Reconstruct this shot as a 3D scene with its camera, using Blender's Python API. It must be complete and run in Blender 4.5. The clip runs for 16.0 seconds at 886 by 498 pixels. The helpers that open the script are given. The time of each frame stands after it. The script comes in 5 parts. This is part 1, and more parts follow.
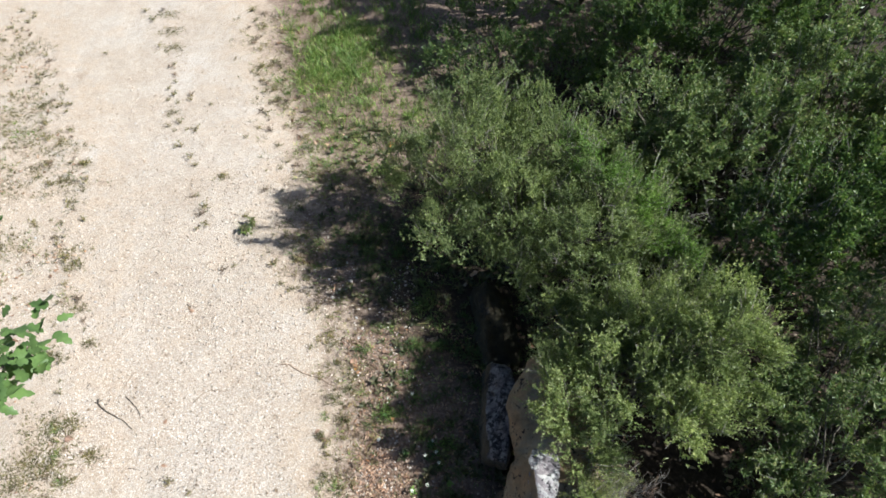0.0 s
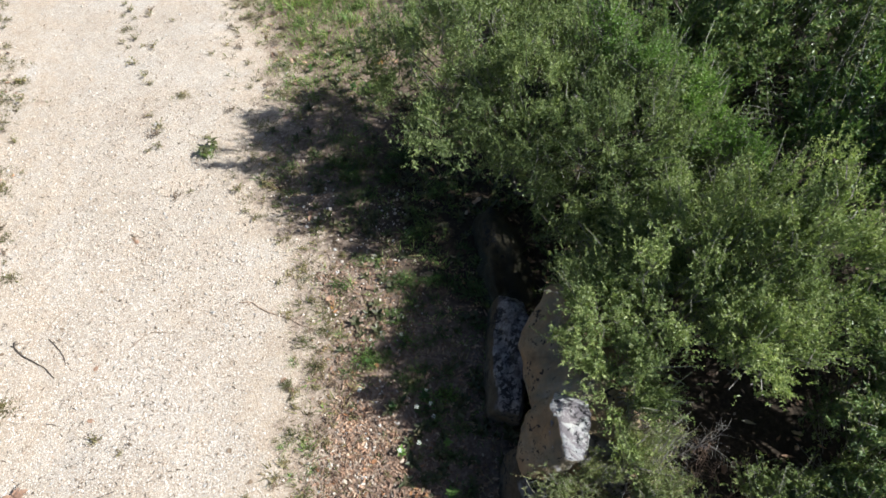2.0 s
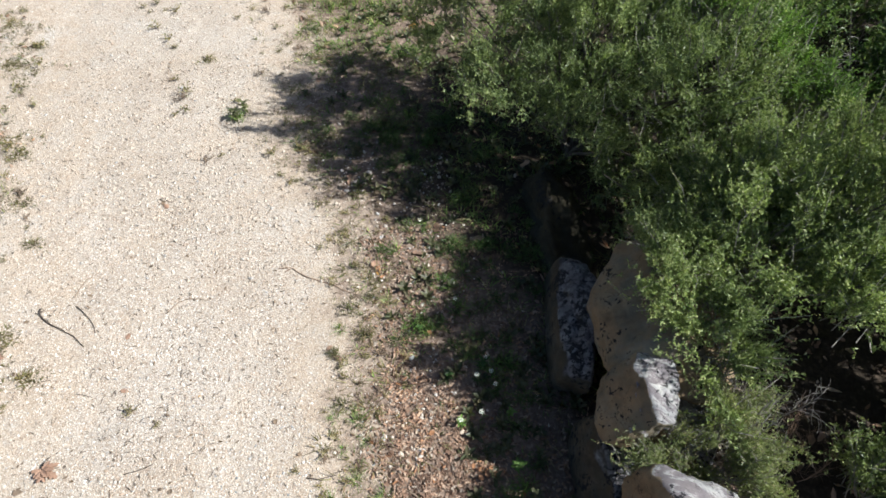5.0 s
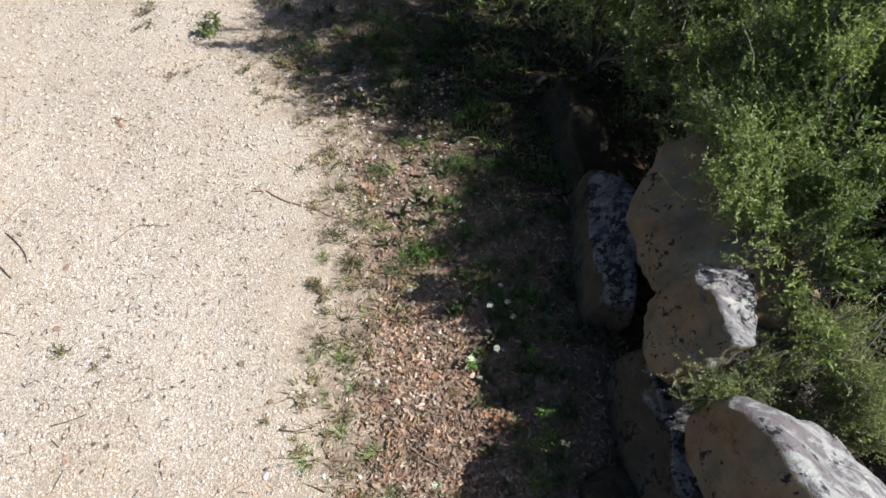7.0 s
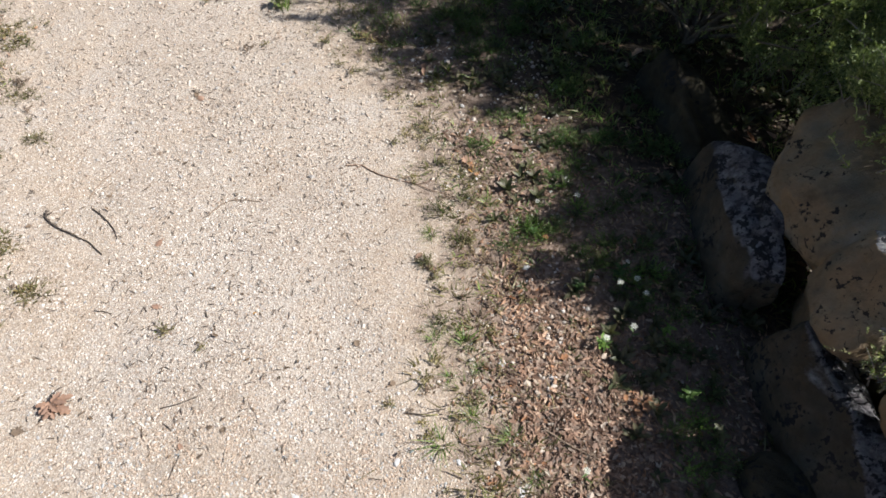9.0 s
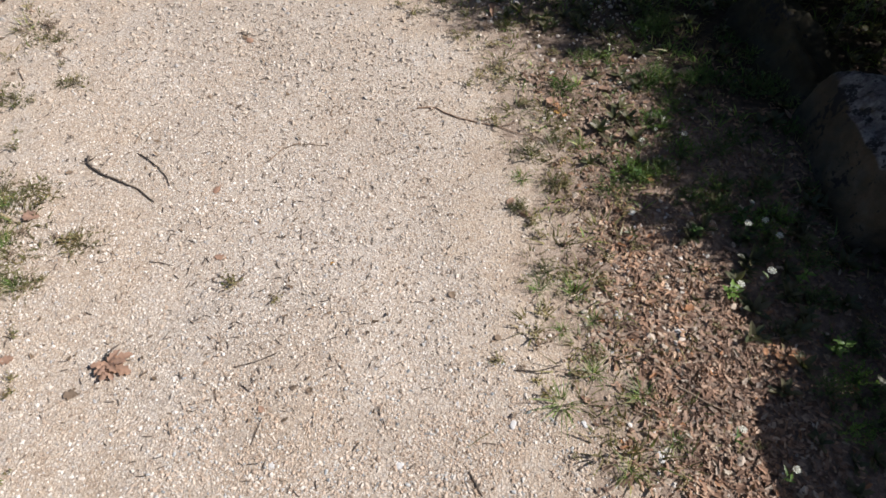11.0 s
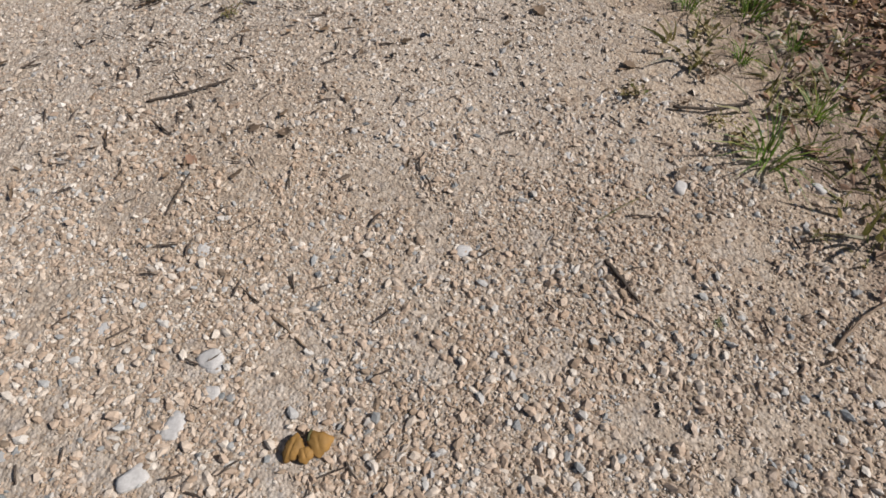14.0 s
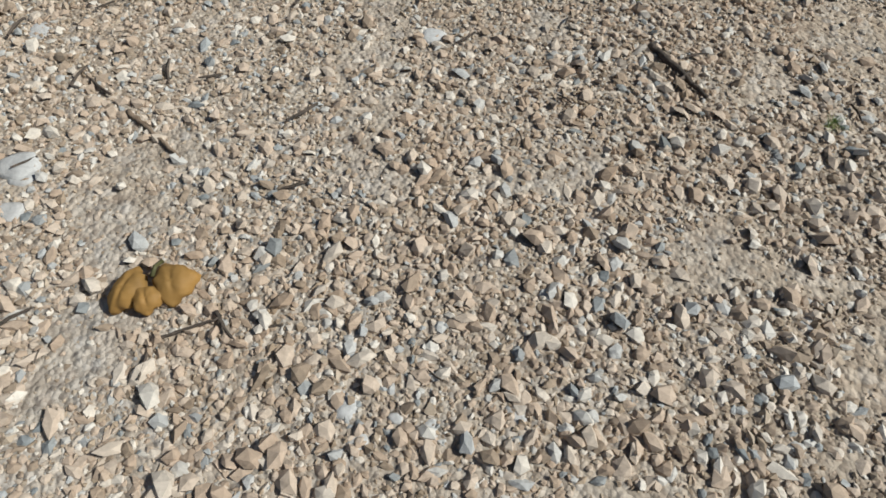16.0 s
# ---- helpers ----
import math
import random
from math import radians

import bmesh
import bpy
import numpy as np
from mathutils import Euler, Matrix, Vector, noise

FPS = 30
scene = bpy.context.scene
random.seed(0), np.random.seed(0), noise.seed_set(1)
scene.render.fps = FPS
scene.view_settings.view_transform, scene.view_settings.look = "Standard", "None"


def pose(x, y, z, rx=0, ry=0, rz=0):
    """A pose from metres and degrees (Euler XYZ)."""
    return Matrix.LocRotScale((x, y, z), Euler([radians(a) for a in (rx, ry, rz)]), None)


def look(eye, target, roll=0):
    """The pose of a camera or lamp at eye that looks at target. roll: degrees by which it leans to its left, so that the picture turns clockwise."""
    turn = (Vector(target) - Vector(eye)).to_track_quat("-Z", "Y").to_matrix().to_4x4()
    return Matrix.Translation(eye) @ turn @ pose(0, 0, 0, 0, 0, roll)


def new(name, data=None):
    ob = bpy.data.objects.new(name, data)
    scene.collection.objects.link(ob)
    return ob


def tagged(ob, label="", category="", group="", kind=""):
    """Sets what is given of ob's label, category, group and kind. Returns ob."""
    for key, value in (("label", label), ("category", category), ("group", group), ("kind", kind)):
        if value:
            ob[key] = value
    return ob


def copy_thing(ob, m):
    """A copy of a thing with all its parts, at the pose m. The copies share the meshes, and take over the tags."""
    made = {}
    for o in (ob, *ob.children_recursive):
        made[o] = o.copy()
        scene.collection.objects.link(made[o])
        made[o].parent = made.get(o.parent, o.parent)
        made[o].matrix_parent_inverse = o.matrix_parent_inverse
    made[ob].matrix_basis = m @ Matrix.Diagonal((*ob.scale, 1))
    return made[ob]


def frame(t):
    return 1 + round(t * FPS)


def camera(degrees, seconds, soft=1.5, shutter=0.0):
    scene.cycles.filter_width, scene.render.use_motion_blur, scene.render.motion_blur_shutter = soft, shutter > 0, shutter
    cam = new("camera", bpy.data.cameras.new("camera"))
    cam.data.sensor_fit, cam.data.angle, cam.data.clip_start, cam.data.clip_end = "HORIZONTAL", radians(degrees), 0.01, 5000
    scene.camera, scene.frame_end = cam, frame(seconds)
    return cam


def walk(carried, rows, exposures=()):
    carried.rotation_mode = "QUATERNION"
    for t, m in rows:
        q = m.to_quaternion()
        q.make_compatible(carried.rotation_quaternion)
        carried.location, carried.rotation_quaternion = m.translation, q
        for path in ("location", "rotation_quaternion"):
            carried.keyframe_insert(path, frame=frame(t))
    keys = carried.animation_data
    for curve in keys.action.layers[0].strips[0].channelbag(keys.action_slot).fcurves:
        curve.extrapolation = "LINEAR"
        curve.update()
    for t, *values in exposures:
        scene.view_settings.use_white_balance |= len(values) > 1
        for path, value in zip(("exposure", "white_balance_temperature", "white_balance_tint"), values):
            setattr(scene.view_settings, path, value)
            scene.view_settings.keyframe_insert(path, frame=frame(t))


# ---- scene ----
cam = camera(74.0, 16.0, 1.68)
# seconds, eye x, y, z, then yaw, pitch and roll in degrees
ROWS = [
    (0.0, 0.000, 0.000, 5.000, 0.01, -54.84, -0.18),
    (0.5, -0.004, 0.022, 4.704, -0.07, -54.86, -0.10),
    (1.0, -0.005, 0.036, 4.427, -0.16, -54.96, -0.03),
    (1.5, 0.006, 0.042, 4.124, -0.22, -55.04, 0.05),
    (1.7, -0.003, 0.043, 4.011, -0.25, -55.10, 0.08),
    (2.0, 0.011, 0.044, 3.845, -0.28, -55.16, 0.12),
    (2.2, 0.011, 0.044, 3.740, -0.29, -55.18, 0.12),
    (2.5, 0.015, 0.045, 3.678, -0.33, -55.26, 0.14),
    (3.0, 0.026, 0.037, 3.652, -0.32, -55.26, 0.10),
    (3.5, -0.023, 0.030, 3.632, -0.24, -55.30, -0.02),
    (4.0, -0.171, 0.016, 3.618, -0.16, -55.31, -0.12),
    (4.2, -0.243, 0.010, 3.612, -0.13, -55.29, -0.14),
    (6.3, -0.393, -0.048, 2.858, -0.51, -55.02, 0.13),
    (6.5, -0.390, -0.043, 2.747, -0.52, -55.09, 0.12),
    (7.0, -0.390, -0.029, 2.648, -0.45, -55.20, 0.02),
    (7.2, -0.438, -0.027, 2.643, -0.46, -55.21, 0.01),
    (7.5, -0.606, -0.025, 2.642, -0.46, -55.24, -0.01),
    (7.7, -0.747, -0.028, 2.639, -0.37, -55.24, -0.00),
    (8.0, -0.893, -0.017, 2.628, -0.33, -55.19, -0.07),
    (8.5, -0.957, -0.013, 2.614, -0.24, -55.18, -0.10),
    (8.7, -0.962, -0.017, 2.553, -0.24, -55.21, -0.07),
    (10.8, -1.253, -0.039, 2.032, -0.95, -55.36, 0.07),
    (11.0, -1.405, -0.038, 2.033, -0.89, -55.35, 0.05),
    (11.5, -1.580, -0.035, 2.018, -0.56, -55.40, -0.15),
    (12.0, -1.605, -0.057, 1.890, -0.52, -55.26, -0.14),
    (12.5, -1.603, -0.068, 1.516, -0.58, -55.36, -0.05),
    (12.7, -1.600, -0.065, 1.378, -0.62, -55.45, 0.00),
    (13.0, -1.603, -0.068, 1.198, -0.67, -55.52, 0.03),
    (13.2, -1.604, -0.065, 1.093, -0.65, -55.55, 0.03),
    (13.5, -1.593, -0.064, 0.965, -0.56, -55.63, 0.07),
    (13.7, -1.584, -0.065, 0.890, -0.52, -55.64, 0.03),
    (14.0, -1.579, -0.059, 0.804, -0.43, -55.66, -0.05),
    (14.5, -1.545, -0.053, 0.658, -0.32, -55.56, -0.09),
    (15.0, -1.529, -0.048, 0.552, -0.31, -55.57, -0.10),
    (15.2, -1.525, -0.048, 0.517, -0.29, -55.58, -0.09),
    (15.5, -1.526, -0.052, 0.465, -0.25, -55.61, -0.08),
    (15.7, -1.526, -0.052, 0.428, -0.23, -55.62, -0.04),
    (16.0, -1.532, -0.067, 0.397, -0.16, -55.68, 0.06),
]
walk(
    cam,
    [(t, pose(x, y, z) @ Euler((0, 0, radians(yaw))).to_matrix().to_4x4() @ pose(0, 0, 0, 90 + pitch, 0, 0) @ pose(0, 0, 0, 0, 0, roll)) for t, x, y, z, yaw, pitch, roll in ROWS],
    exposures=[(0.0, 0.98, 5950, 5), (4.0, 0.94, 5950, 5), (8.0, 0.77, 6100, 8), (11.5, 0.38, 6300, 12), (14.0, -0.10, 6500, 12), (16.0, -0.14, 6200, 3)],
)

# ---- light ----
SUN_ELEV, SUN_AZ = 41.3, -3.0
world = bpy.data.worlds.new("world")
scene.world = world
world.use_nodes = True
wn = world.node_tree.nodes
sky = wn.new("ShaderNodeTexSky")
sky.sky_type, sky.sun_disc = "NISHITA", False
sky.altitude, sky.air_density, sky.dust_density = 300.0, 0.8, 2.2
sky.sun_elevation, sky.sun_rotation = radians(SUN_ELEV), radians(90 - SUN_AZ)
wn["Background"].inputs["Strength"].default_value = 0.05
world.node_tree.links.new(sky.outputs["Color"], wn["Background"].inputs["Color"])
sun = new("sun", bpy.data.lights.new("sun", "SUN"))
sun.data.energy, sun.data.angle, sun.data.color = 5.0, radians(0.53), (1.0, 0.955, 0.90)
sd = Vector((math.cos(radians(SUN_ELEV)) * math.cos(radians(SUN_AZ)), math.cos(radians(SUN_ELEV)) * math.sin(radians(SUN_AZ)), math.sin(radians(SUN_ELEV))))
sun.matrix_basis = look(sd * 30, (0, 0, 0))

RNG = np.random.default_rng(7)


# ---- helpers of this scene ----
def vnoise(x, y, scale, seed=0):
    """Smooth value noise in 0..1 on arrays."""
    x, y = np.asarray(x, float) / scale + 1000.0, np.asarray(y, float) / scale + 1000.0
    xi, yi = np.floor(x).astype(np.int64), np.floor(y).astype(np.int64)
    fx, fy = x - xi, y - yi
    fx, fy = fx * fx * (3 - 2 * fx), fy * fy * (3 - 2 * fy)

    def h(a, b):
        n = (a * 374761393 + b * 668265263 + seed * 1442695041) & 0xFFFFFFFF
        n = ((n ^ (n >> 13)) * 1274126177) & 0xFFFFFFFF
        return ((n ^ (n >> 16)) & 0xFFFF) / 65535.0

    return (h(xi, yi) * (1 - fx) + h(xi + 1, yi) * fx) * (1 - fy) + (h(xi, yi + 1) * (1 - fx) + h(xi + 1, yi + 1) * fx) * fy


def mesh_np(name, verts, faces, material=None, smooth=False):
    """A mesh from arrays: verts (n, 3), faces (m, 3) or (m, 4)."""
    verts, faces = np.asarray(verts, np.float32), np.asarray(faces, np.int32)
    me = bpy.data.meshes.new(name)
    k = faces.shape[1]
    me.vertices.add(len(verts))
    me.vertices.foreach_set("co", verts.ravel())
    me.loops.add(faces.size)
    me.loops.foreach_set("vertex_index", faces.ravel())
    me.polygons.add(len(faces))
    me.polygons.foreach_set("loop_start", np.arange(0, faces.size, k, dtype=np.int32))
    me.polygons.foreach_set("use_smooth", np.full(len(faces), smooth))
    me.update(calc_edges=True)
    me.validate()
    if material:
        me.materials.append(material)
    return me


def link(name, me, parent=None, label=""):
    ob = new(name, me)
    if parent is not None:
        ob.parent = parent
    if label:
        ob["label"] = label
    return ob


def empty(name, m=None):
    ob = new(name)
    ob.empty_display_size = 0.05
    if m is not None:
        ob.matrix_basis = m
    return ob


def rots(n, tilt, rng=RNG):
    """n rotation matrices: a random turn about z after a tilt of about that many radians."""
    a, b, c = rng.uniform(0, 2 * np.pi, n), rng.normal(0, tilt, n), rng.normal(0, tilt, n)
    ca, sa, cb, sb, cc, sc = np.cos(a), np.sin(a), np.cos(b), np.sin(b), np.cos(c), np.sin(c)
    z, o = np.zeros(n), np.ones(n)
    rz = np.stack([ca, -sa, z, sa, ca, z, z, z, o], -1).reshape(n, 3, 3)
    rx = np.stack([o, z, z, z, cb, -sb, z, sb, cb], -1).reshape(n, 3, 3)
    ry = np.stack([cc, z, sc, z, o, z, -sc, z, cc], -1).reshape(n, 3, 3)
    return rz @ rx @ ry


def frames_along(d, rng=RNG, flat=0.0):
    """Rotation matrices whose y axis follows the directions d, with a random (or, with flat, upward) z axis."""
    d = d / (np.linalg.norm(d, axis=1, keepdims=True) + 1e-9)
    r = rng.normal(0, 1, d.shape) * (1 - flat) + np.array([0, 0, 1.0]) * flat * 2
    z = r - (r * d).sum(1, keepdims=True) * d
    z /= np.linalg.norm(z, axis=1, keepdims=True) + 1e-9
    x = np.cross(d, z)
    return np.stack([x, d, z], -1)


def spread(tv, tf, pos, rot, scale):
    """Copies of one template joined into arrays. scale: (n,) or (n, 3)."""
    tv, tf = np.asarray(tv, float), np.asarray(tf, np.int64)
    n = len(pos)
    scale = np.asarray(scale, float)
    if scale.ndim == 1:
        scale = np.repeat(scale[:, None], 3, 1)
    v = np.einsum("nij,nkj->nki", rot, tv[None] * scale[:, None]) + pos[:, None]
    f = tf[None] + (np.arange(n) * len(tv))[:, None, None]
    return v.reshape(-1, 3), f.reshape(-1, tf.shape[1])


def join(pieces):
    vs, fs, off = [], [], 0
    for v, f in pieces:
        vs.append(v)
        fs.append(np.asarray(f) + off)
        off += len(v)
    return np.concatenate(vs), np.concatenate(fs)


def tube(points, radii, sides=6):
    """A closed tube along points; triangles."""
    p = np.asarray(points, float)
    n = len(p)
    r = np.asarray(radii, float) * np.ones(n)
    d = np.gradient(p, axis=0)
    d /= np.linalg.norm(d, axis=1, keepdims=True) + 1e-9
    ref = np.where(np.abs(d[:, 2:3]) > 0.9, [[1.0, 0, 0]], [[0, 0, 1.0]])
    a = np.cross(d, ref)
    a /= np.linalg.norm(a, axis=1, keepdims=True) + 1e-9
    b = np.cross(d, a)
    th = np.linspace(0, 2 * np.pi, sides, endpoint=False)
    v = p[:, None] + r[:, None, None] * (np.cos(th)[None, :, None] * a[:, None] + np.sin(th)[None, :, None] * b[:, None])
    v = np.concatenate([v.reshape(-1, 3), p[:1], p[-1:]])
    f = []
    for i in range(n - 1):
        for j in range(sides):
            q, w = i * sides + j, i * sides + (j + 1) % sides
            f += [(q, w, w + sides), (q, w + sides, q + sides)]
    for j in range(sides):
        f += [(n * sides, (j + 1) % sides, j), (n * sides + 1, (n - 1) * sides + j, (n - 1) * sides + (j + 1) % sides)]
    return v, np.array(f)


# ---- materials ----
def material(name):
    m = bpy.data.materials.new(name)
    m.use_nodes = True
    nt = m.node_tree
    return m, nt, nt.nodes["Principled BSDF"], nt.nodes.new, nt.links.new


def noise_node(nt, scale, detail=4.0, rough=0.6, coord=None):
    n = nt.nodes.new("ShaderNodeTexNoise")
    n.inputs["Scale"].default_value, n.inputs["Detail"].default_value, n.inputs["Roughness"].default_value = scale, detail, rough
    if coord is not None:
        nt.links.new(coord, n.inputs["Vector"])
    return n


def ramp(nt, fac, stops):
    r = nt.nodes.new("ShaderNodeValToRGB")
    e = r.color_ramp.elements
    while len(e) < len(stops):
        e.new(0.5)
    for el, (p, c) in zip(e, stops):
        el.position, el.color = p, (*c, 1)
    nt.links.new(fac, r.inputs["Fac"])
    return r


def mix(nt, fac, a, b, blend="MIX"):
    m = nt.nodes.new("ShaderNodeMix")
    m.data_type, m.blend_type = "RGBA", blend
    for sock, v in ((m.inputs[0], fac), (m.inputs[6], a), (m.inputs[7], b)):
        if isinstance(v, (int, float)):
            sock.default_value = v
        elif isinstance(v, tuple):
            sock.default_value = (*v, 1)
        else:
            nt.links.new(v, sock)
    return m.outputs[2]


def bump(nt, bsdf, height, strength, distance):
    b = nt.nodes.new("ShaderNodeBump")
    b.inputs["Strength"].default_value, b.inputs["Distance"].default_value = strength, distance
    nt.links.new(height, b.inputs["Height"])
    nt.links.new(b.outputs["Normal"], bsdf.inputs["Normal"])


def leaf_material(name, stops, rough=0.42, through_light=0.28, mottled=60.0, spec=0.3, tint=(1, 1, 1)):
    """Leaf blades: colour by island, a little mottling, some light let through."""
    m, nt, b, nn, ln = material(name)
    geo = nn("ShaderNodeNewGeometry")
    col = ramp(nt, geo.outputs["Random Per Island"], stops).outputs["Color"]
    pos = geo.outputs["Position"]
    n1 = noise_node(nt, 2.2, 3, 0.6, pos)
    n2 = noise_node(nt, mottled, 3, 0.6, pos)
    n3 = noise_node(nt, 11.0, 2, 0.5, pos)
    col = mix(nt, 0.55, col, ramp(nt, n1.outputs["Fac"], [(0.3, (0.55, 0.6, 0.6)), (0.7, (1.25, 1.2, 1.0))]).outputs["Color"], "MULTIPLY")
    col = mix(nt, 0.6, col, ramp(nt, n3.outputs["Fac"], [(0.34, (0.6, 0.64, 0.66)), (0.66, (1.4, 1.34, 1.2))]).outputs["Color"], "MULTIPLY")
    col = mix(nt, 0.5, col, ramp(nt, n2.outputs["Fac"], [(0.3, (0.7, 0.7, 0.7)), (0.7, (1.15, 1.15, 1.1))]).outputs["Color"], "MULTIPLY")
    col = mix(nt, 1.0, col, tint, "MULTIPLY")
    ln(col, b.inputs["Base Color"])
    b.inputs["Roughness"].default_value = rough
    b.inputs["Specular IOR Level"].default_value = spec
    tr = nn("ShaderNodeBsdfTranslucent")
    ln(mix(nt, 1.0, col, (1.1, 1.25, 0.65), "MULTIPLY"), tr.inputs["Color"])
    ms = nn("ShaderNodeMixShader")
    ms.inputs["Fac"].default_value = through_light
    ln(b.outputs["BSDF"], ms.inputs[1])
    ln(tr.outputs["BSDF"], ms.inputs[2])
    ln(ms.outputs["Shader"], nt.nodes["Material Output"].inputs["Surface"])
    return m


def wood_material(name, dark, light, scale=40.0):
    m, nt, b, nn, ln = material(name)
    geo = nn("ShaderNodeNewGeometry")
    n = noise_node(nt, scale, 6, 0.65, geo.outputs["Position"])
    ln(ramp(nt, n.outputs["Fac"], [(0.3, dark), (0.7, light)]).outputs["Color"], b.inputs["Base Color"])
    b.inputs["Roughness"].default_value = 0.85
    bump(nt, b, n.outputs["Fac"], 0.6, 0.004)
    return m


def ground_material():
    """Pale sandy gravel on the track, brown litter soil on the verges, by distance from the track's winding edges."""
    m, nt, b, nn, ln = material("track_and_verge_soil")
    geo = nn("ShaderNodeNewGeometry")
    pos = geo.outputs["Position"]
    at = nn("ShaderNodeAttribute")
    at.attribute_name = "verge"
    wob = noise_node(nt, 5.0, 6, 0.7, pos)
    add = nn("ShaderNodeMath")
    add.operation = "MULTIPLY_ADD"
    ln(wob.outputs["Fac"], add.inputs[0])
    add.inputs[1].default_value = 0.9
    add.inputs[2].default_value = -0.45
    add2 = nn("ShaderNodeMath")
    add2.operation = "ADD"
    ln(add.outputs[0], add2.inputs[0])
    ln(at.outputs["Fac"], add2.inputs[1])
    mask = ramp(nt, add2.outputs[0], [(0.38, (0, 0, 0)), (0.62, (1, 1, 1))]).outputs["Color"]
    # sand and small stones
    vo = nn("ShaderNodeTexVoronoi")
    vo.inputs["Scale"].default_value = 95.0
    ln(pos, vo.inputs["Vector"])
    vo2 = nn("ShaderNodeTexVoronoi")
    vo2.inputs["Scale"].default_value = 210.0
    ln(pos, vo2.inputs["Vector"])
    big = noise_node(nt, 1.3, 6, 0.6, pos)
    mid = noise_node(nt, 9.0, 6, 0.7, pos)
    fine = noise_node(nt, 320.0, 3, 0.7, pos)
    sand = ramp(nt, big.outputs["Fac"], [(0.3, (0.42, 0.35, 0.275)), (0.5, (0.475, 0.42, 0.355)), (0.72, (0.52, 0.485, 0.44))]).outputs["Color"]
    sand = mix(nt, 0.6, sand, ramp(nt, mid.outputs["Fac"], [(0.32, (0.72, 0.68, 0.62)), (0.6, (1.05, 1.03, 1.0))]).outputs["Color"], "MULTIPLY")
    # wheel-worn pale streaks along the track
    mp = nn("ShaderNodeMapping")
    mp.inputs["Scale"].default_value, mp.inputs["Rotation"].default_value = (2.2, 0.35, 1.0), (0, 0, -0.3)
    ln(pos, mp.inputs["Vector"])
    rut = noise_node(nt, 1.0, 3, 0.5, mp.outputs["Vector"])
    sand = mix(nt, 0.4, sand, ramp(nt, rut.outputs["Fac"], [(0.35, (0.88, 0.85, 0.82)), (0.6, (1.08, 1.09, 1.1))]).outputs["Color"], "MULTIPLY")
    # ochre clay showing through in patches and along the margins
    clay = noise_node(nt, 2.7, 5, 0.65, pos)
    sand = mix(nt, ramp(nt, clay.outputs["Fac"], [(0.52, (0, 0, 0)), (0.68, (0.6, 0.6, 0.6))]).outputs["Color"], sand, (0.46, 0.365, 0.265))
    sand = mix(nt, ramp(nt, add2.outputs[0], [(0.2, (0, 0, 0)), (0.4, (0.75, 0.75, 0.75))]).outputs["Color"], sand, (0.47, 0.37, 0.265))
    sep = nn("ShaderNodeSeparateColor")
    ln(vo.outputs["Color"], sep.inputs["Color"])
    stone = ramp(nt, sep.outputs["Red"], [(0.0, (0.36, 0.29, 0.23)), (0.45, (0.53, 0.46, 0.37)), (0.8, (0.60, 0.56, 0.49)), (1.0, (0.45, 0.45, 0.45))]).outputs["Color"]
    sand = mix(nt, 0.3, sand, stone)
    sand = mix(nt, 0.42, sand, ramp(nt, vo.outputs["Distance"], [(0.3, (1.12, 1.11, 1.1)), (0.75, (0.5, 0.46, 0.42))]).outputs["Color"], "MULTIPLY")
    sand = mix(nt, 0.45, sand, ramp(nt, fine.outputs["Fac"], [(0.3, (0.75, 0.72, 0.7)), (0.7, (1.1, 1.1, 1.1))]).outputs["Color"], "MULTIPLY")
    grain = nn("ShaderNodeSeparateColor")
    ln(vo2.outputs["Color"], grain.inputs["Color"])
    sand = mix(nt, 0.6, sand, ramp(nt, grain.outputs["Green"], [(0.0, (0.5, 0.47, 0.45)), (0.22, (0.92, 0.9, 0.88)), (0.75, (1.06, 1.06, 1.06)), (1.0, (1.26, 1.27, 1.28))]).outputs["Color"], "MULTIPLY")
    sand = mix(nt, 1.0, sand, (1.015, 1.01, 1.025), "MULTIPLY")
    # soil
    lit = noise_node(nt, 28.0, 8, 0.75, pos)
    soil = ramp(nt, lit.outputs["Fac"], [(0.3, (0.085, 0.062, 0.047)), (0.46, (0.175, 0.126, 0.096)), (0.58, (0.275, 0.204, 0.158)), (0.72, (0.39, 0.31, 0.245))]).outputs["Color"]
    # dark leaf mould under the shrubs, with their shade put into the colour
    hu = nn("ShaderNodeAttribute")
    hu.attribute_name = "mould_and_shade"
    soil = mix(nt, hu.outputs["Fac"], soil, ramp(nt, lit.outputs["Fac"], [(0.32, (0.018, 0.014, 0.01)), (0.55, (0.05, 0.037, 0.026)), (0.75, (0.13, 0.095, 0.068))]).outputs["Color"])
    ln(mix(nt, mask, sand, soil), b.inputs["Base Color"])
    b.inputs["Roughness"].default_value = 0.92
    b.inputs["Specular IOR Level"].default_value = 0.2
    hm = nn("ShaderNodeMath")
    hm.operation = "MULTIPLY_ADD"
    ln(vo.outputs["Distance"], hm.inputs[0])
    hm.inputs[1].default_value = -0.75
    ln(mid.outputs["Fac"], hm.inputs[2])
    hm2 = nn("ShaderNodeMath")
    hm2.operation = "MULTIPLY_ADD"
    ln(vo2.outputs["Distance"], hm2.inputs[0])
    hm2.inputs[1].default_value = -0.65
    ln(hm.outputs[0], hm2.inputs[2])
    bump(nt, b, mix(nt, 0.25, hm2.outputs[0], fine.outputs["Fac"]), 0.85, 0.005)
    return m


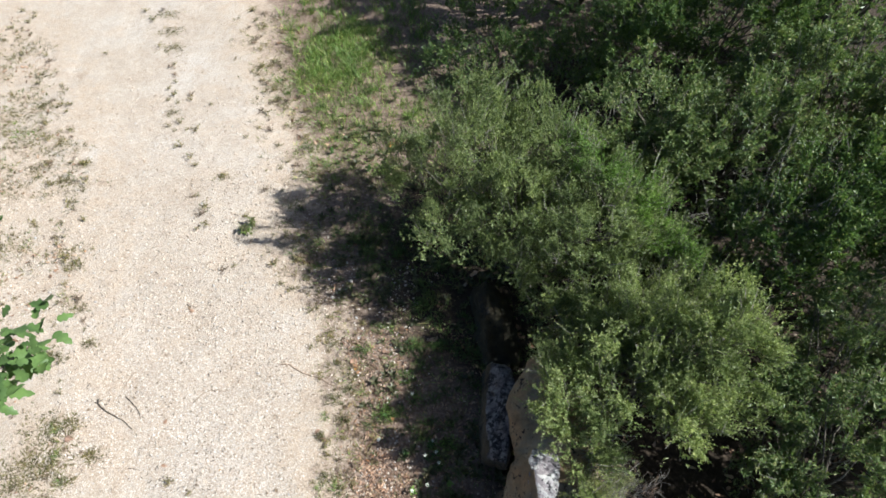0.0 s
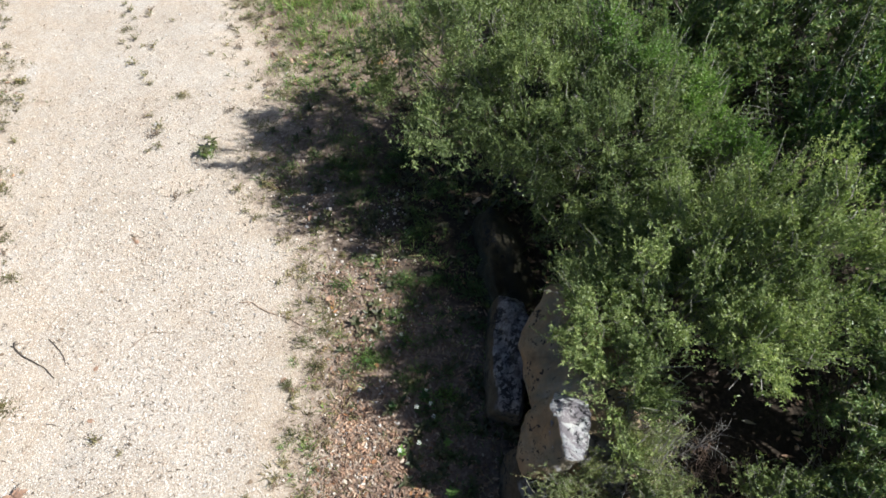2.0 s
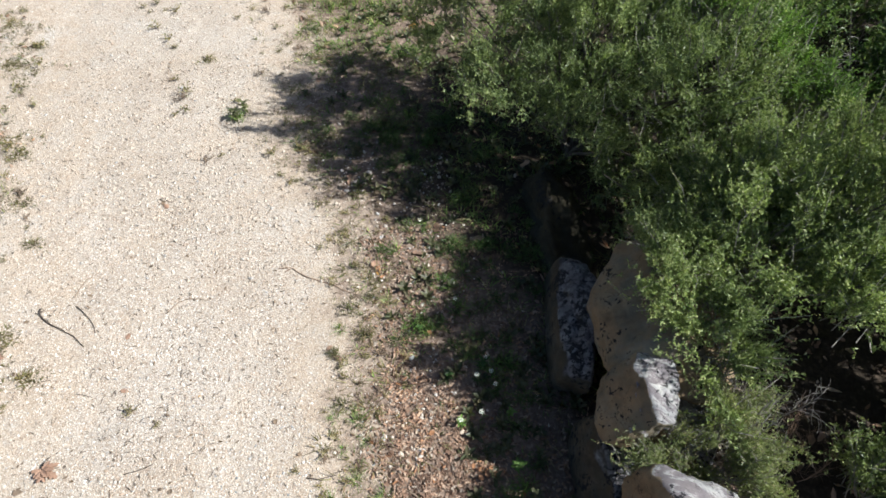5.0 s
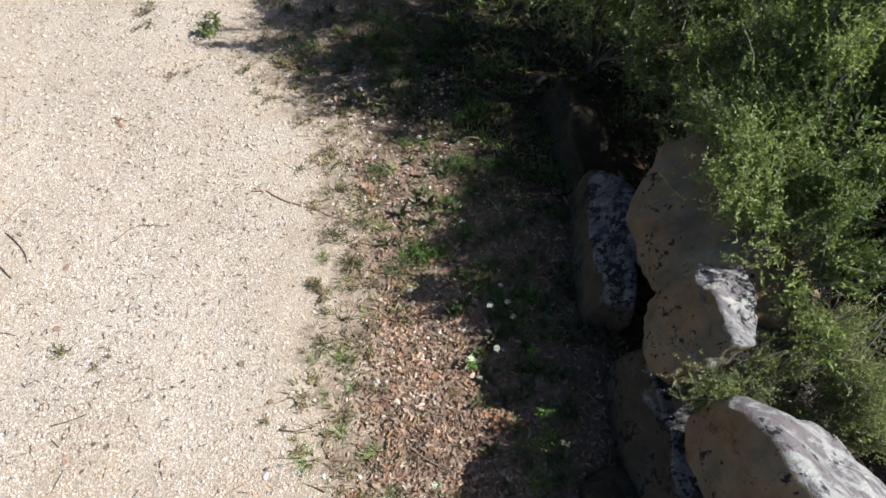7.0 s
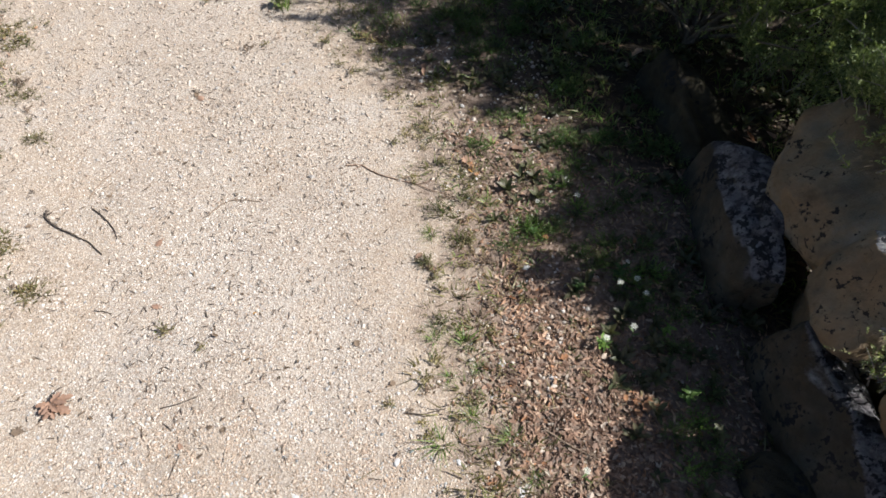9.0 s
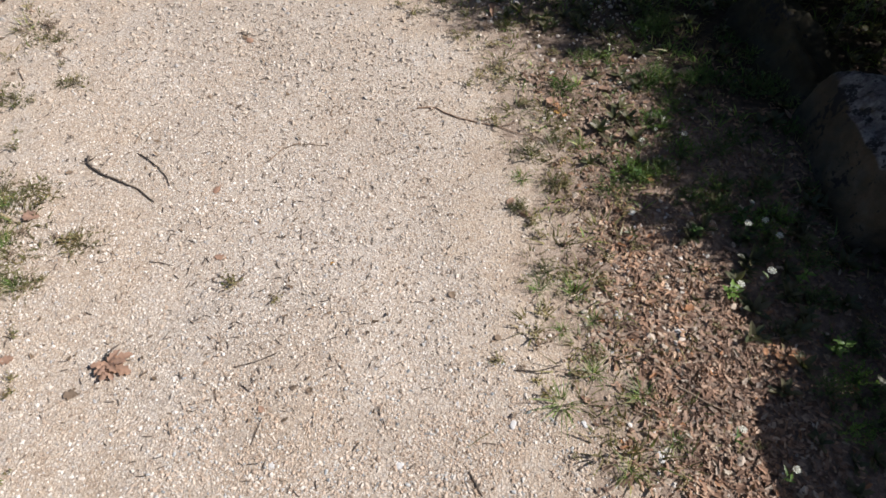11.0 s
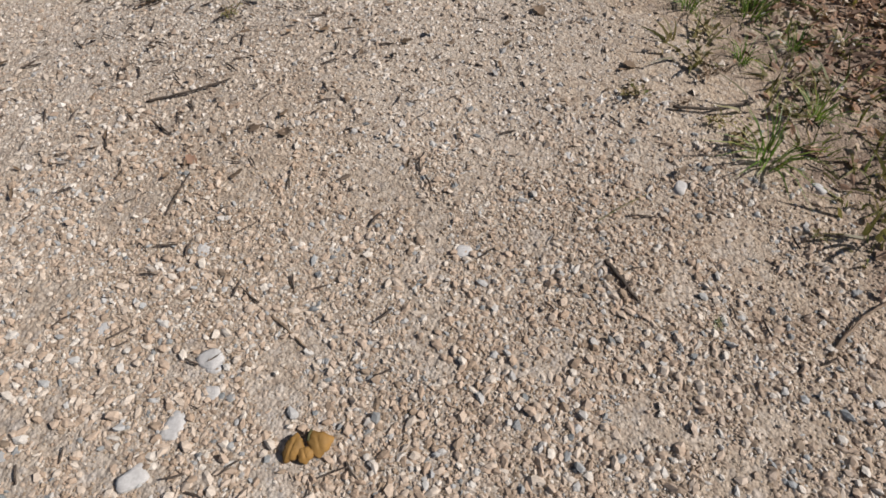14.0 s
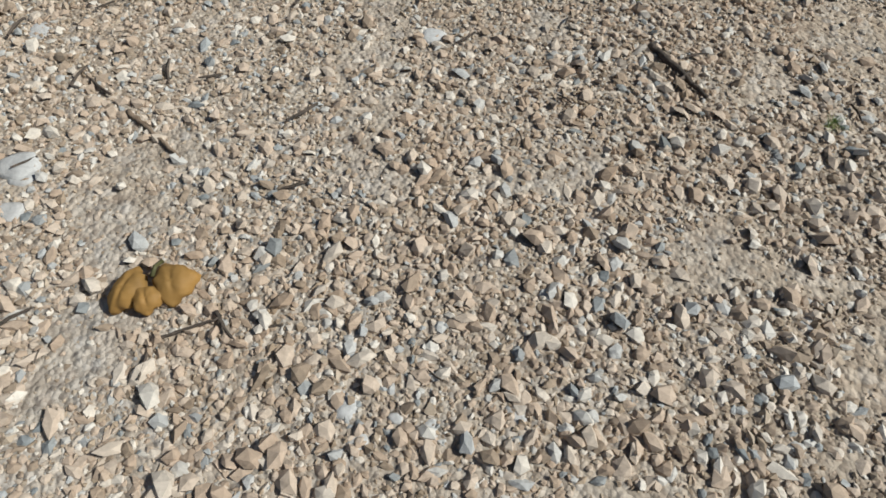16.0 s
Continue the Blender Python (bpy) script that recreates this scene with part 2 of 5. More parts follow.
def pebble_material(name, stops):
    m, nt, b, nn, ln = material(name)
    geo = nn("ShaderNodeNewGeometry")
    col = ramp(nt, geo.outputs["Random Per Island"], stops).outputs["Color"]
    n = noise_node(nt, 190.0, 5, 0.7, geo.outputs["Position"])
    big = noise_node(nt, 2.0, 4, 0.6, geo.outputs["Position"])
    col = mix(nt, 0.6, col, ramp(nt, n.outputs["Fac"], [(0.3, (0.68, 0.65, 0.62)), (0.7, (1.15, 1.13, 1.1))]).outputs["Color"], "MULTIPLY")
    col = mix(nt, 0.5, col, ramp(nt, big.outputs["Fac"], [(0.35, (0.92, 0.82, 0.72)), (0.65, (1.06, 1.06, 1.06))]).outputs["Color"], "MULTIPLY")
    ln(col, b.inputs["Base Color"])
    b.inputs["Roughness"].default_value = 0.85
    b.inputs["Specular IOR Level"].default_value = 0.25
    bump(nt, b, n.outputs["Fac"], 0.5, 0.002)
    return m


def boulder_material(name, tans, lichen=0.583, sunward=(0.55, 0.0, 0.8), start=0.6, dark=0.405, pale=0.43, streaks=0.95, soft=0.05):
    """Weathered limestone: tan faces, dark-streaked sides painted paler where they turn sunward, black lichen spots in
    clusters.
    """
    m, nt, b, nn, ln = material(name)
    geo = nn("ShaderNodeNewGeometry")
    pos = geo.outputs["Position"]
    n1 = noise_node(nt, 5.0, 8, 0.65, pos)
    n2 = noise_node(nt, 42.0, 6, 0.7, pos)
    n3 = noise_node(nt, 11.0, 5, 0.6, pos)
    n4 = noise_node(nt, 16.0, 8, 0.72, pos)
    tan = ramp(nt, n1.outputs["Fac"], tans).outputs["Color"]
    # broad grey, pinkish and ochre tones of the stone
    tone = noise_node(nt, 3.7, 3, 0.55, pos)
    tan = mix(nt, 1.0, tan, ramp(nt, tone.outputs["Fac"], [(0.36, (0.74, 0.84, 0.98)), (0.47, (1.02, 1.0, 0.98)), (0.56, (1.12, 1.0, 0.9)), (0.66, (0.86, 0.85, 0.86))]).outputs["Color"], "MULTIPLY")
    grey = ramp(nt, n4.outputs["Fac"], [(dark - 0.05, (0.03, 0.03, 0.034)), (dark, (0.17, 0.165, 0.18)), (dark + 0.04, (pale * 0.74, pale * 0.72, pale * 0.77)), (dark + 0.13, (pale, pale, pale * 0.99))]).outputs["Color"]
    # dark streaks down the pale sunward sides
    mp = nn("ShaderNodeMapping")
    mp.vector_type = "TEXTURE"
    mp.inputs["Rotation"].default_value, mp.inputs["Scale"].default_value = (0, radians(32), radians(-28)), (3.4, 1.0, 1.0)
    ln(pos, mp.inputs["Vector"])
    sn = noise_node(nt, 15.0, 7, 0.66, mp.outputs["Vector"])
    sn.inputs["Distortion"].default_value = 0.9
    grey = mix(nt, ramp(nt, sn.outputs["Fac"], [(0.47, (streaks,) * 3), (0.487, (0, 0, 0))]).outputs["Color"], grey, (0.052, 0.043, 0.041))
    grey = mix(nt, ramp(nt, sn.outputs["Fac"], [(0.487, (0.8 * streaks,) * 3), (0.535, (0, 0, 0))]).outputs["Color"], grey, (0.25, 0.225, 0.245))
    # weathered pale grey, painted on faces turned up and sunward (+x) as if sunlit
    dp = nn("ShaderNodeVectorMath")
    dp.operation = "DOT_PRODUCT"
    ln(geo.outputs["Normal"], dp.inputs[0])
    dp.inputs[1].default_value = sunward
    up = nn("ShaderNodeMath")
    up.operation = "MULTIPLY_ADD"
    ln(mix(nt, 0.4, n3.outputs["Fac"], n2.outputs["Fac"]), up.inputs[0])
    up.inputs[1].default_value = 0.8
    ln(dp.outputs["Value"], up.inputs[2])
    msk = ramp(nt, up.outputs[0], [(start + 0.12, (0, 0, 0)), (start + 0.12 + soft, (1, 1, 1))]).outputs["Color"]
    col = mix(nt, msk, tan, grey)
    # rain stains and fine grain
    stain = noise_node(nt, 3.2, 5, 0.6, pos)
    col = mix(nt, 0.6, col, ramp(nt, stain.outputs["Fac"], [(0.35, (0.6, 0.58, 0.56)), (0.6, (1.08, 1.06, 1.02))]).outputs["Color"], "MULTIPLY")
    col = mix(nt, 0.3, col, ramp(nt, n3.outputs["Fac"], [(0.34, (0.6, 0.64, 0.66)), (0.66, (1.4, 1.34, 1.2))]).outputs["Color"], "MULTIPLY")
    col = mix(nt, 0.5, col, ramp(nt, n2.outputs["Fac"], [(0.3, (0.72, 0.72, 0.72)), (0.7, (1.14, 1.14, 1.12))]).outputs["Color"], "MULTIPLY")
    # black lichen in clusters
    st = noise_node(nt, 36.0, 5, 0.62, pos)
    cl = noise_node(nt, 6.5, 2, 0.5, pos)
    black = ramp(nt, mix(nt, 0.48, st.outputs["Fac"], cl.outputs["Fac"]), [(lichen, (0, 0, 0)), (lichen + 0.014, (0.92, 0.92, 0.92))]).outputs["Color"]
    col = mix(nt, black, col, (0.02, 0.02, 0.022))
    # faint hairline cracks, broken up along their length
    wp = nn("ShaderNodeVectorMath")
    wp.operation = "MULTIPLY_ADD"
    ln(n3.outputs["Color"], wp.inputs[0])
    wp.inputs[1].default_value = (0.16, 0.16, 0.16)
    ln(pos, wp.inputs[2])
    vc = nn("ShaderNodeTexVoronoi")
    vc.feature = "DISTANCE_TO_EDGE"
    vc.inputs["Scale"].default_value = 3.4
    ln(wp.outputs["Vector"], vc.inputs["Vector"])
    line = ramp(nt, vc.outputs["Distance"], [(0.0, (0.7, 0.7, 0.7)), (0.014, (0, 0, 0))]).outputs["Color"]
    broken = ramp(nt, n4.outputs["Fac"], [(0.5, (0, 0, 0)), (0.56, (1, 1, 1))]).outputs["Color"]
    col = mix(nt, mix(nt, 1.0, line, broken, "MULTIPLY"), col, (0.03, 0.027, 0.023))
    ln(col, b.inputs["Base Color"])
    b.inputs["Roughness"].default_value = 0.88
    b.inputs["Specular IOR Level"].default_value = 0.2
    n5 = noise_node(nt, 130.0, 4, 0.7, pos)
    bump(nt, b, mix(nt, 0.25, mix(nt, 0.5, n2.outputs["Fac"], n1.outputs["Fac"]), n5.outputs["Fac"]), 1.0, 0.03)
    return m


M_GROUND = ground_material()
M_PEBBLE = pebble_material("crushed_limestone", [(0.0, (0.29, 0.235, 0.18)), (0.14, (0.43, 0.34, 0.265)), (0.4, (0.52, 0.425, 0.345)), (0.64, (0.57, 0.495, 0.42)), (0.84, (0.69, 0.655, 0.6)), (0.94, (0.46, 0.475, 0.485)), (1.0, (0.22, 0.245, 0.26))])
M_PEBBLE_FINE = pebble_material("fine_limestone", [(0.0, (0.37, 0.30, 0.24)), (0.3, (0.455, 0.39, 0.325)), (0.7, (0.51, 0.455, 0.39)), (0.93, (0.55, 0.51, 0.46)), (1.0, (0.36, 0.365, 0.37))])
M_PEBBLE_OUTER = pebble_material("mixed_limestone", [(0.0, (0.24, 0.19, 0.15)), (0.12, (0.39, 0.315, 0.25)), (0.4, (0.5, 0.43, 0.36)), (0.7, (0.61, 0.56, 0.5)), (0.9, (0.75, 0.72, 0.68)), (1.0, (0.33, 0.34, 0.35))])
M_GRIT = pebble_material("gritty_sand", [(0.0, (0.285, 0.226, 0.167)), (0.5, (0.399, 0.324, 0.246)), (1.0, (0.475, 0.404, 0.326))])
M_STONE = pebble_material("pale_stone", [(0.0, (0.5, 0.485, 0.45)), (0.6, (0.54, 0.55, 0.56)), (1.0, (0.37, 0.4, 0.43))])
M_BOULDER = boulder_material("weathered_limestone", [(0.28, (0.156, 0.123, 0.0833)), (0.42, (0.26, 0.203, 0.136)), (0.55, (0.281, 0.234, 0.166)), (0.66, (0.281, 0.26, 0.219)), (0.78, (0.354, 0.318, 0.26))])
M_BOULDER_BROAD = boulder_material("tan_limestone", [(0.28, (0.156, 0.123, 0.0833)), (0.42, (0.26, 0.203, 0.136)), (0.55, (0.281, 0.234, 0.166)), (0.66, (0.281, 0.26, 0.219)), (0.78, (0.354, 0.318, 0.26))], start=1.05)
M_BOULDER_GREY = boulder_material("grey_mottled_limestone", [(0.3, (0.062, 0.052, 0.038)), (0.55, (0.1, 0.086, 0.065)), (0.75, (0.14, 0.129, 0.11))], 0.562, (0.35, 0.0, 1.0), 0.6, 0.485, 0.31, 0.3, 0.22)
# limestone tones darkened: the shade under the shrubs is put into the colour
M_BOULDER_SHADED = boulder_material("shaded_dark_limestone", [(0.3, (0.03, 0.028, 0.019)), (0.55, (0.06, 0.055, 0.038)), (0.75, (0.1, 0.09, 0.065))], start=1.3)
M_BARK = wood_material("grey_brown_bark", (0.05, 0.042, 0.032), (0.17, 0.145, 0.115))
M_DEADWOOD = wood_material("dead_grey_wood", (0.12, 0.105, 0.09), (0.3, 0.275, 0.245))
M_TWIG = wood_material("dark_twig_bark", (0.03, 0.025, 0.02), (0.12, 0.09, 0.07), 120)
M_TWIG_PALE = wood_material("pale_twig_bark", (0.13, 0.09, 0.06), (0.32, 0.24, 0.17), 120)
M_TWIG_RUST = wood_material("reddish_brown_bark", (0.16, 0.1, 0.065), (0.34, 0.235, 0.165), 120)
M_TWIG_VIOLET = wood_material("grey_violet_twigs", (0.07, 0.06, 0.06), (0.24, 0.21, 0.21), 120)
M_STEM = leaf_material("green_stem", [(0.0, (0.06, 0.11, 0.03)), (1.0, (0.10, 0.16, 0.05))])
M_LEAF_OLIVE = leaf_material("small_olive_leaves", [(0.0, (0.0843, 0.123, 0.0546)), (0.5, (0.2, 0.255, 0.104)), (0.85, (0.3, 0.36, 0.152)), (1.0, (0.35, 0.385, 0.2))], tint=(1.01, 0.995, 1.03))
M_LEAF_LIME = leaf_material("small_yellowish_leaves", [(0.0, (0.126, 0.178, 0.0716)), (0.5, (0.263, 0.324, 0.127)), (0.85, (0.365, 0.421, 0.179)), (1.0, (0.427, 0.451, 0.247))], tint=(1.01, 0.995, 1.03))
M_LEAF_DARK = leaf_material("small_dark_leaves", [(0.0, (0.0619, 0.102, 0.041)), (0.5, (0.12, 0.179, 0.063)), (0.9, (0.19, 0.247, 0.0881)), (1.0, (0.328, 0.299, 0.141))], tint=(0.95, 1.02, 1.0))
M_LEAF_GREY = leaf_material("greyish_leaves", [(0.0, (0.106, 0.15, 0.0689)), (0.6, (0.193, 0.247, 0.108)), (1.0, (0.348, 0.331, 0.181))], tint=(0.95, 1.02, 1.0))
M_LEAF_BRIGHT = leaf_material("bright_creeper_leaves", [(0.0, (0.12, 0.195, 0.05)), (0.6, (0.2, 0.3, 0.075)), (1.0, (0.29, 0.38, 0.115))], tint=(0.95, 1.02, 1.0))
M_LEAF_YELLOW = leaf_material("yellow_green_leaves", [(0.0, (0.16, 0.185, 0.085)), (0.5, (0.28, 0.3, 0.13)), (0.78, (0.37, 0.37, 0.18)), (0.86, (0.33, 0.26, 0.17)), (1.0, (0.44, 0.38, 0.28))], tint=(0.95, 1.02, 1.0))
M_WEED = leaf_material("muted_weed_leaves", [(0.0, (0.0683, 0.0796, 0.0455)), (0.6, (0.117, 0.12, 0.065)), (1.0, (0.177, 0.149, 0.0975))])
M_WEED_GREEN = leaf_material("dull_green_weed_leaves", [(0.0, (0.075, 0.12, 0.045)), (0.6, (0.14, 0.2, 0.07)), (1.0, (0.22, 0.25, 0.1))])
M_SCRUB = leaf_material("dull_brown_weed_leaves", [(0.0, (0.135, 0.119, 0.063)), (0.5, (0.195, 0.168, 0.0868)), (0.8, (0.165, 0.196, 0.077)), (1.0, (0.33, 0.252, 0.154))])
M_MAT = leaf_material("matted_weed_blades", [(0.0, (0.11, 0.085, 0.05)), (0.5, (0.2, 0.165, 0.095)), (0.75, (0.14, 0.15, 0.065)), (1.0, (0.32, 0.26, 0.17))])
M_OAK = leaf_material("oak_leaves", [(0.0, (0.0403, 0.0806, 0.0238)), (0.6, (0.0691, 0.13, 0.0378)), (1.0, (0.109, 0.178, 0.0518))], 0.4)
M_OAK_FRESH = leaf_material("fresh_oak_leaves", [(0.0, (0.07, 0.125, 0.045)), (0.6, (0.12, 0.195, 0.068)), (1.0, (0.18, 0.26, 0.095))], 0.4)
M_GRASS = leaf_material("grass_blades", [(0.0, (0.115, 0.194, 0.0483)), (0.6, (0.187, 0.284, 0.0759)), (0.85, (0.287, 0.344, 0.124)), (1.0, (0.546, 0.478, 0.248))])
M_STRAW = leaf_material("straw_and_dry_weeds", [(0.0, (0.16, 0.12, 0.07)), (0.4, (0.26, 0.2, 0.11)), (0.7, (0.13, 0.15, 0.06)), (1.0, (0.4, 0.33, 0.2))])
M_LITTER = leaf_material("dead_leaves", [(0.0, (0.12, 0.076, 0.06)), (0.25, (0.245, 0.15, 0.114)), (0.55, (0.375, 0.238, 0.184)), (0.84, (0.455, 0.322, 0.262)), (0.92, (0.5, 0.41, 0.36)), (0.955, (0.4, 0.19, 0.1)), (1.0, (0.6, 0.54, 0.49))], 0.7, 0.15, 90, 0.25)
M_RUST = leaf_material("rust_dry_leaves", [(0.0, (0.23, 0.135, 0.1)), (0.5, (0.34, 0.21, 0.165)), (1.0, (0.44, 0.3, 0.245))], 0.65, 0.15, 70, 0.25)
M_DRYTAN = leaf_material("ochre_dry_leaf", [(0.0, (0.35, 0.19, 0.06)), (1.0, (0.49, 0.28, 0.095))], 0.65, 0.15, 90, 0.25)
M_DRYORANGE = leaf_material("orange_dry_leaf", [(0.0, (0.33, 0.15, 0.08)), (1.0, (0.5, 0.27, 0.16))], 0.65, 0.15, 90, 0.25)
M_DRYGREY = leaf_material("grey_brown_dry_leaf", [(0.0, (0.14, 0.10, 0.075)), (1.0, (0.26, 0.19, 0.15))], 0.7, 0.1, 90, 0.25)
M_PETAL = leaf_material("white_petals", [(0.0, (0.72, 0.72, 0.68)), (1.0, (0.82, 0.82, 0.8))], 0.6, 0.2, 200, 0.3)

# ---- ground ----
RIGHT_EDGE = ((-40, -0.8), (0.2, -0.8), (0.6, -0.86), (1.2, -0.95), (2.1, -1.0), (2.7, -1.08), (3.1, -1.45), (3.8, -1.72), (4.5, -1.72), (5.1, -1.92), (6.5, -2.5), (8, -2.9), (12, -4.2), (60, -22))
LEFT_EDGE = ((-40, -3.0), (0.5, -3.0), (1.0, -3.1), (1.4, -3.15), (1.85, -3.4), (2.7, -3.7), (3.5, -3.75), (5.1, -4.4), (7.2, -5.7), (12, -8.5), (60, -32))


def right_edge(y):
    return np.interp(y, [a for a, _ in RIGHT_EDGE], [b for _, b in RIGHT_EDGE])


def left_edge(y):
    return np.interp(y, [a for a, _ in LEFT_EDGE], [b for _, b in LEFT_EDGE])


def verge(x, y):
    """0 on the track, 1 well inside the verges."""
    r = np.clip(0.5 + (x - right_edge(y) - 0.07 - 0.23 * np.clip((y - 3.4) / 1.6, 0, 1)) / (1.7 + 0.5 * np.clip((y - 3.2) / 1.6, 0, 1)), 0, 1)
    r = np.maximum(r, np.clip((x - 0.2) / 0.8, 0, 1))
    l = np.clip(0.5 + (left_edge(y) - x) / 2.4, 0, 0.31)
    return np.maximum(r, l)


def height(x, y):
    x, y = np.asarray(x, float), np.asarray(y, float)
    h = 0.030 * (vnoise(x, y, 0.9, 3) - 0.5) + 0.012 * (vnoise(x, y, 0.22, 4) - 0.5)
    h += np.clip((x - 0.6) / 4.0, 0, 1) * 0.12 + np.clip((np.hypot(x, y - 3) - 12) / 60, 0, 1) * 1.5 * (vnoise(x, y, 25, 5) - 0.3)
    return h


def graded(lo, hi, step, far):
    """Even steps between lo and hi, then steps that grow out to far on both sides."""
    core = list(np.arange(lo, hi + 1e-6, step))
    s, a, b = step, [lo], [hi]
    while b[-1] < far:
        s *= 1.28
        a.append(a[-1] - s)
        b.append(b[-1] + s)
    return np.array(a[:0:-1] + core + b[1:])


gx, gy = graded(-6.0, 4.0, 0.066, 300), graded(-0.6, 8.6, 0.066, 300)
GX, GY = np.meshgrid(gx, gy)
gv = np.stack([GX.ravel(), GY.ravel(), height(GX, GY).ravel()], -1)
ii, jj = np.meshgrid(np.arange(len(gx) - 1), np.arange(len(gy) - 1))
q = (jj * len(gx) + ii).ravel()
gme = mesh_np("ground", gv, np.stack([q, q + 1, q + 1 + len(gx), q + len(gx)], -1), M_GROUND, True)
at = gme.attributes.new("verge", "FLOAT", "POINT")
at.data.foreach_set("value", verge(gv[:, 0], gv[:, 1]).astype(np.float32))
# reaches west beyond the mould to darken the verge in the shrubs' shade
at = gme.attributes.new("mould_and_shade", "FLOAT", "POINT")
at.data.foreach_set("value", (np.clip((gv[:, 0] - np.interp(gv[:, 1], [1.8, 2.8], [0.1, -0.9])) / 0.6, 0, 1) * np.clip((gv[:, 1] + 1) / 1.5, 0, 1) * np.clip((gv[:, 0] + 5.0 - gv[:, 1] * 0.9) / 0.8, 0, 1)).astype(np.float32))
ground = tagged(link("ground", gme), "pale sandy gravel track with brown littered verges", "ground", kind="structure")


# ---- gravel ----
def icosa():
    t = (1 + 5**0.5) / 2
    v = np.array([(-1, t, 0), (1, t, 0), (-1, -t, 0), (1, -t, 0), (0, -1, t), (0, 1, t), (0, -1, -t), (0, 1, -t), (t, 0, -1), (t, 0, 1), (-t, 0, -1), (-t, 0, 1)], float)
    v /= np.linalg.norm(v[0])
    f = np.array([(0, 11, 5), (0, 5, 1), (0, 1, 7), (0, 7, 10), (0, 10, 11), (1, 5, 9), (5, 11, 4), (11, 10, 2), (10, 7, 6), (7, 1, 8), (3, 9, 4), (3, 4, 2), (3, 2, 6), (3, 6, 8), (3, 8, 9), (4, 9, 5), (2, 4, 11), (6, 2, 10), (8, 6, 7), (9, 8, 1)])
    return v, f


def pebble_field(x0, x1, y0, y1, step, size, sigma, keep, seed, variants=14, template=None, grade=np.ones_like, lift=(-0.3, 0.38)):
    """Loose stones on a jittered grid. size: median half-width in metres. keep: the share kept as a function of x, y."""
    rng = np.random.default_rng(seed)
    X, Y = np.meshgrid(np.arange(x0, x1, step), np.arange(y0, y1, step))
    X = X.ravel() + rng.uniform(-0.5, 0.5, X.size) * step
    Y = Y.ravel() + rng.uniform(-0.5, 0.5, Y.size) * step
    ok = rng.uniform(0, 1, X.size) < keep(X, Y)
    X, Y = X[ok], Y[ok]
    s = grade(Y) * np.clip(size * np.exp(rng.normal(0, sigma, len(X))), size * 0.4, size * 2.9)
    which = rng.integers(0, variants, len(X))
    out = []
    for k in range(variants):
        tv, tf = template or icosa()
        tf = tf[tv[tf].mean(1)[:, 2] > (-0.2 if template else -0.1)]
        tv = tv * (1 + (rng.uniform(-0.38, 0.3, (len(tv), 1)) if template else rng.uniform(-0.33, 0.27, (len(tv), 1)))) * np.array([rng.uniform(1.0, 1.6), rng.uniform(0.8, 1.15), rng.uniform(0.6, 0.95)])
        m = which == k
        z = height(X[m], Y[m]) + s[m] * rng.uniform(*lift, m.sum())
        out.append(spread(tv, tf, np.stack([X[m], Y[m], z], -1), rots(m.sum(), 0.35, rng), s[m]))
    return join(out)


def on_track(x, y):
    return np.clip(1.15 - verge(x, y) * 1.5, 0.08, 1)


def fine_zone(x, y):
    """1 where the dense near gravel lies, fading out at its borders."""
    e = 0.16 * (vnoise(x, y, 0.12, 23) - 0.5)
    return np.clip((0.86 - y + e) / 0.2, 0, 1) * np.clip((x + 2.45 + e) / 0.2, 0, 1) * np.clip((y + 0.2) / 0.05, 0, 1)


def bare_sand(x, y):
    """Near 0 in the small patches where packed sand lies bare between the stones."""
    return np.clip((0.6 * vnoise(x, y, 0.1, 24) + 0.4 * vnoise(x, y, 0.035, 29) - 0.3) / 0.07, 0.14, 1)


def gravel_near(x, y):
    return fine_zone(x, y) * np.clip((right_edge(y) + 0.05 - x) / 0.25, 0.1, 1) * np.clip(0.68 + 1.0 * vnoise(x, y, 0.08, 21) * (0.45 + vnoise(x, y, 0.4, 22)), 0, 1) * bare_sand(x, y)


octa = (np.array([(1, 0, 0), (0, 1, 0), (-1, 0, 0), (0, -1, 0), (0, 0, 1), (0, 0, -1)], float), np.array([(0, 1, 4), (1, 2, 4), (2, 3, 4), (3, 0, 4), (1, 0, 5), (2, 1, 5), (3, 2, 5), (0, 3, 5)]))
near = pebble_field(-2.6, -0.55, -0.15, 1.15, 0.0057, 0.0028, 0.54, gravel_near, 11, grade=lambda y: np.interp(y, [0.1, 0.5, 1.1], [1.04, 0.88, 0.85]))
gravel = tagged(link("gravel", mesh_np("gravel", *near, M_PEBBLE)), "loose pale crushed limestone gravel on the track", "gravel", kind="stuff")
grit = pebble_field(-2.15, -0.75, -0.05, 0.8, 0.0056, 0.0017, 0.4, lambda x, y: np.clip((0.78 - y) / 0.2, 0, 1) * np.clip((right_edge(y) + 0.02 - x) / 0.2, 0.1, 1) * (0.25 + 0.75 * bare_sand(x, y)), 14, 10, octa)
tagged(link("gravel", mesh_np("gravel_grit", *grit, M_GRIT)), "fine gritty sand between the gravel pieces", "gravel", kind="stuff")
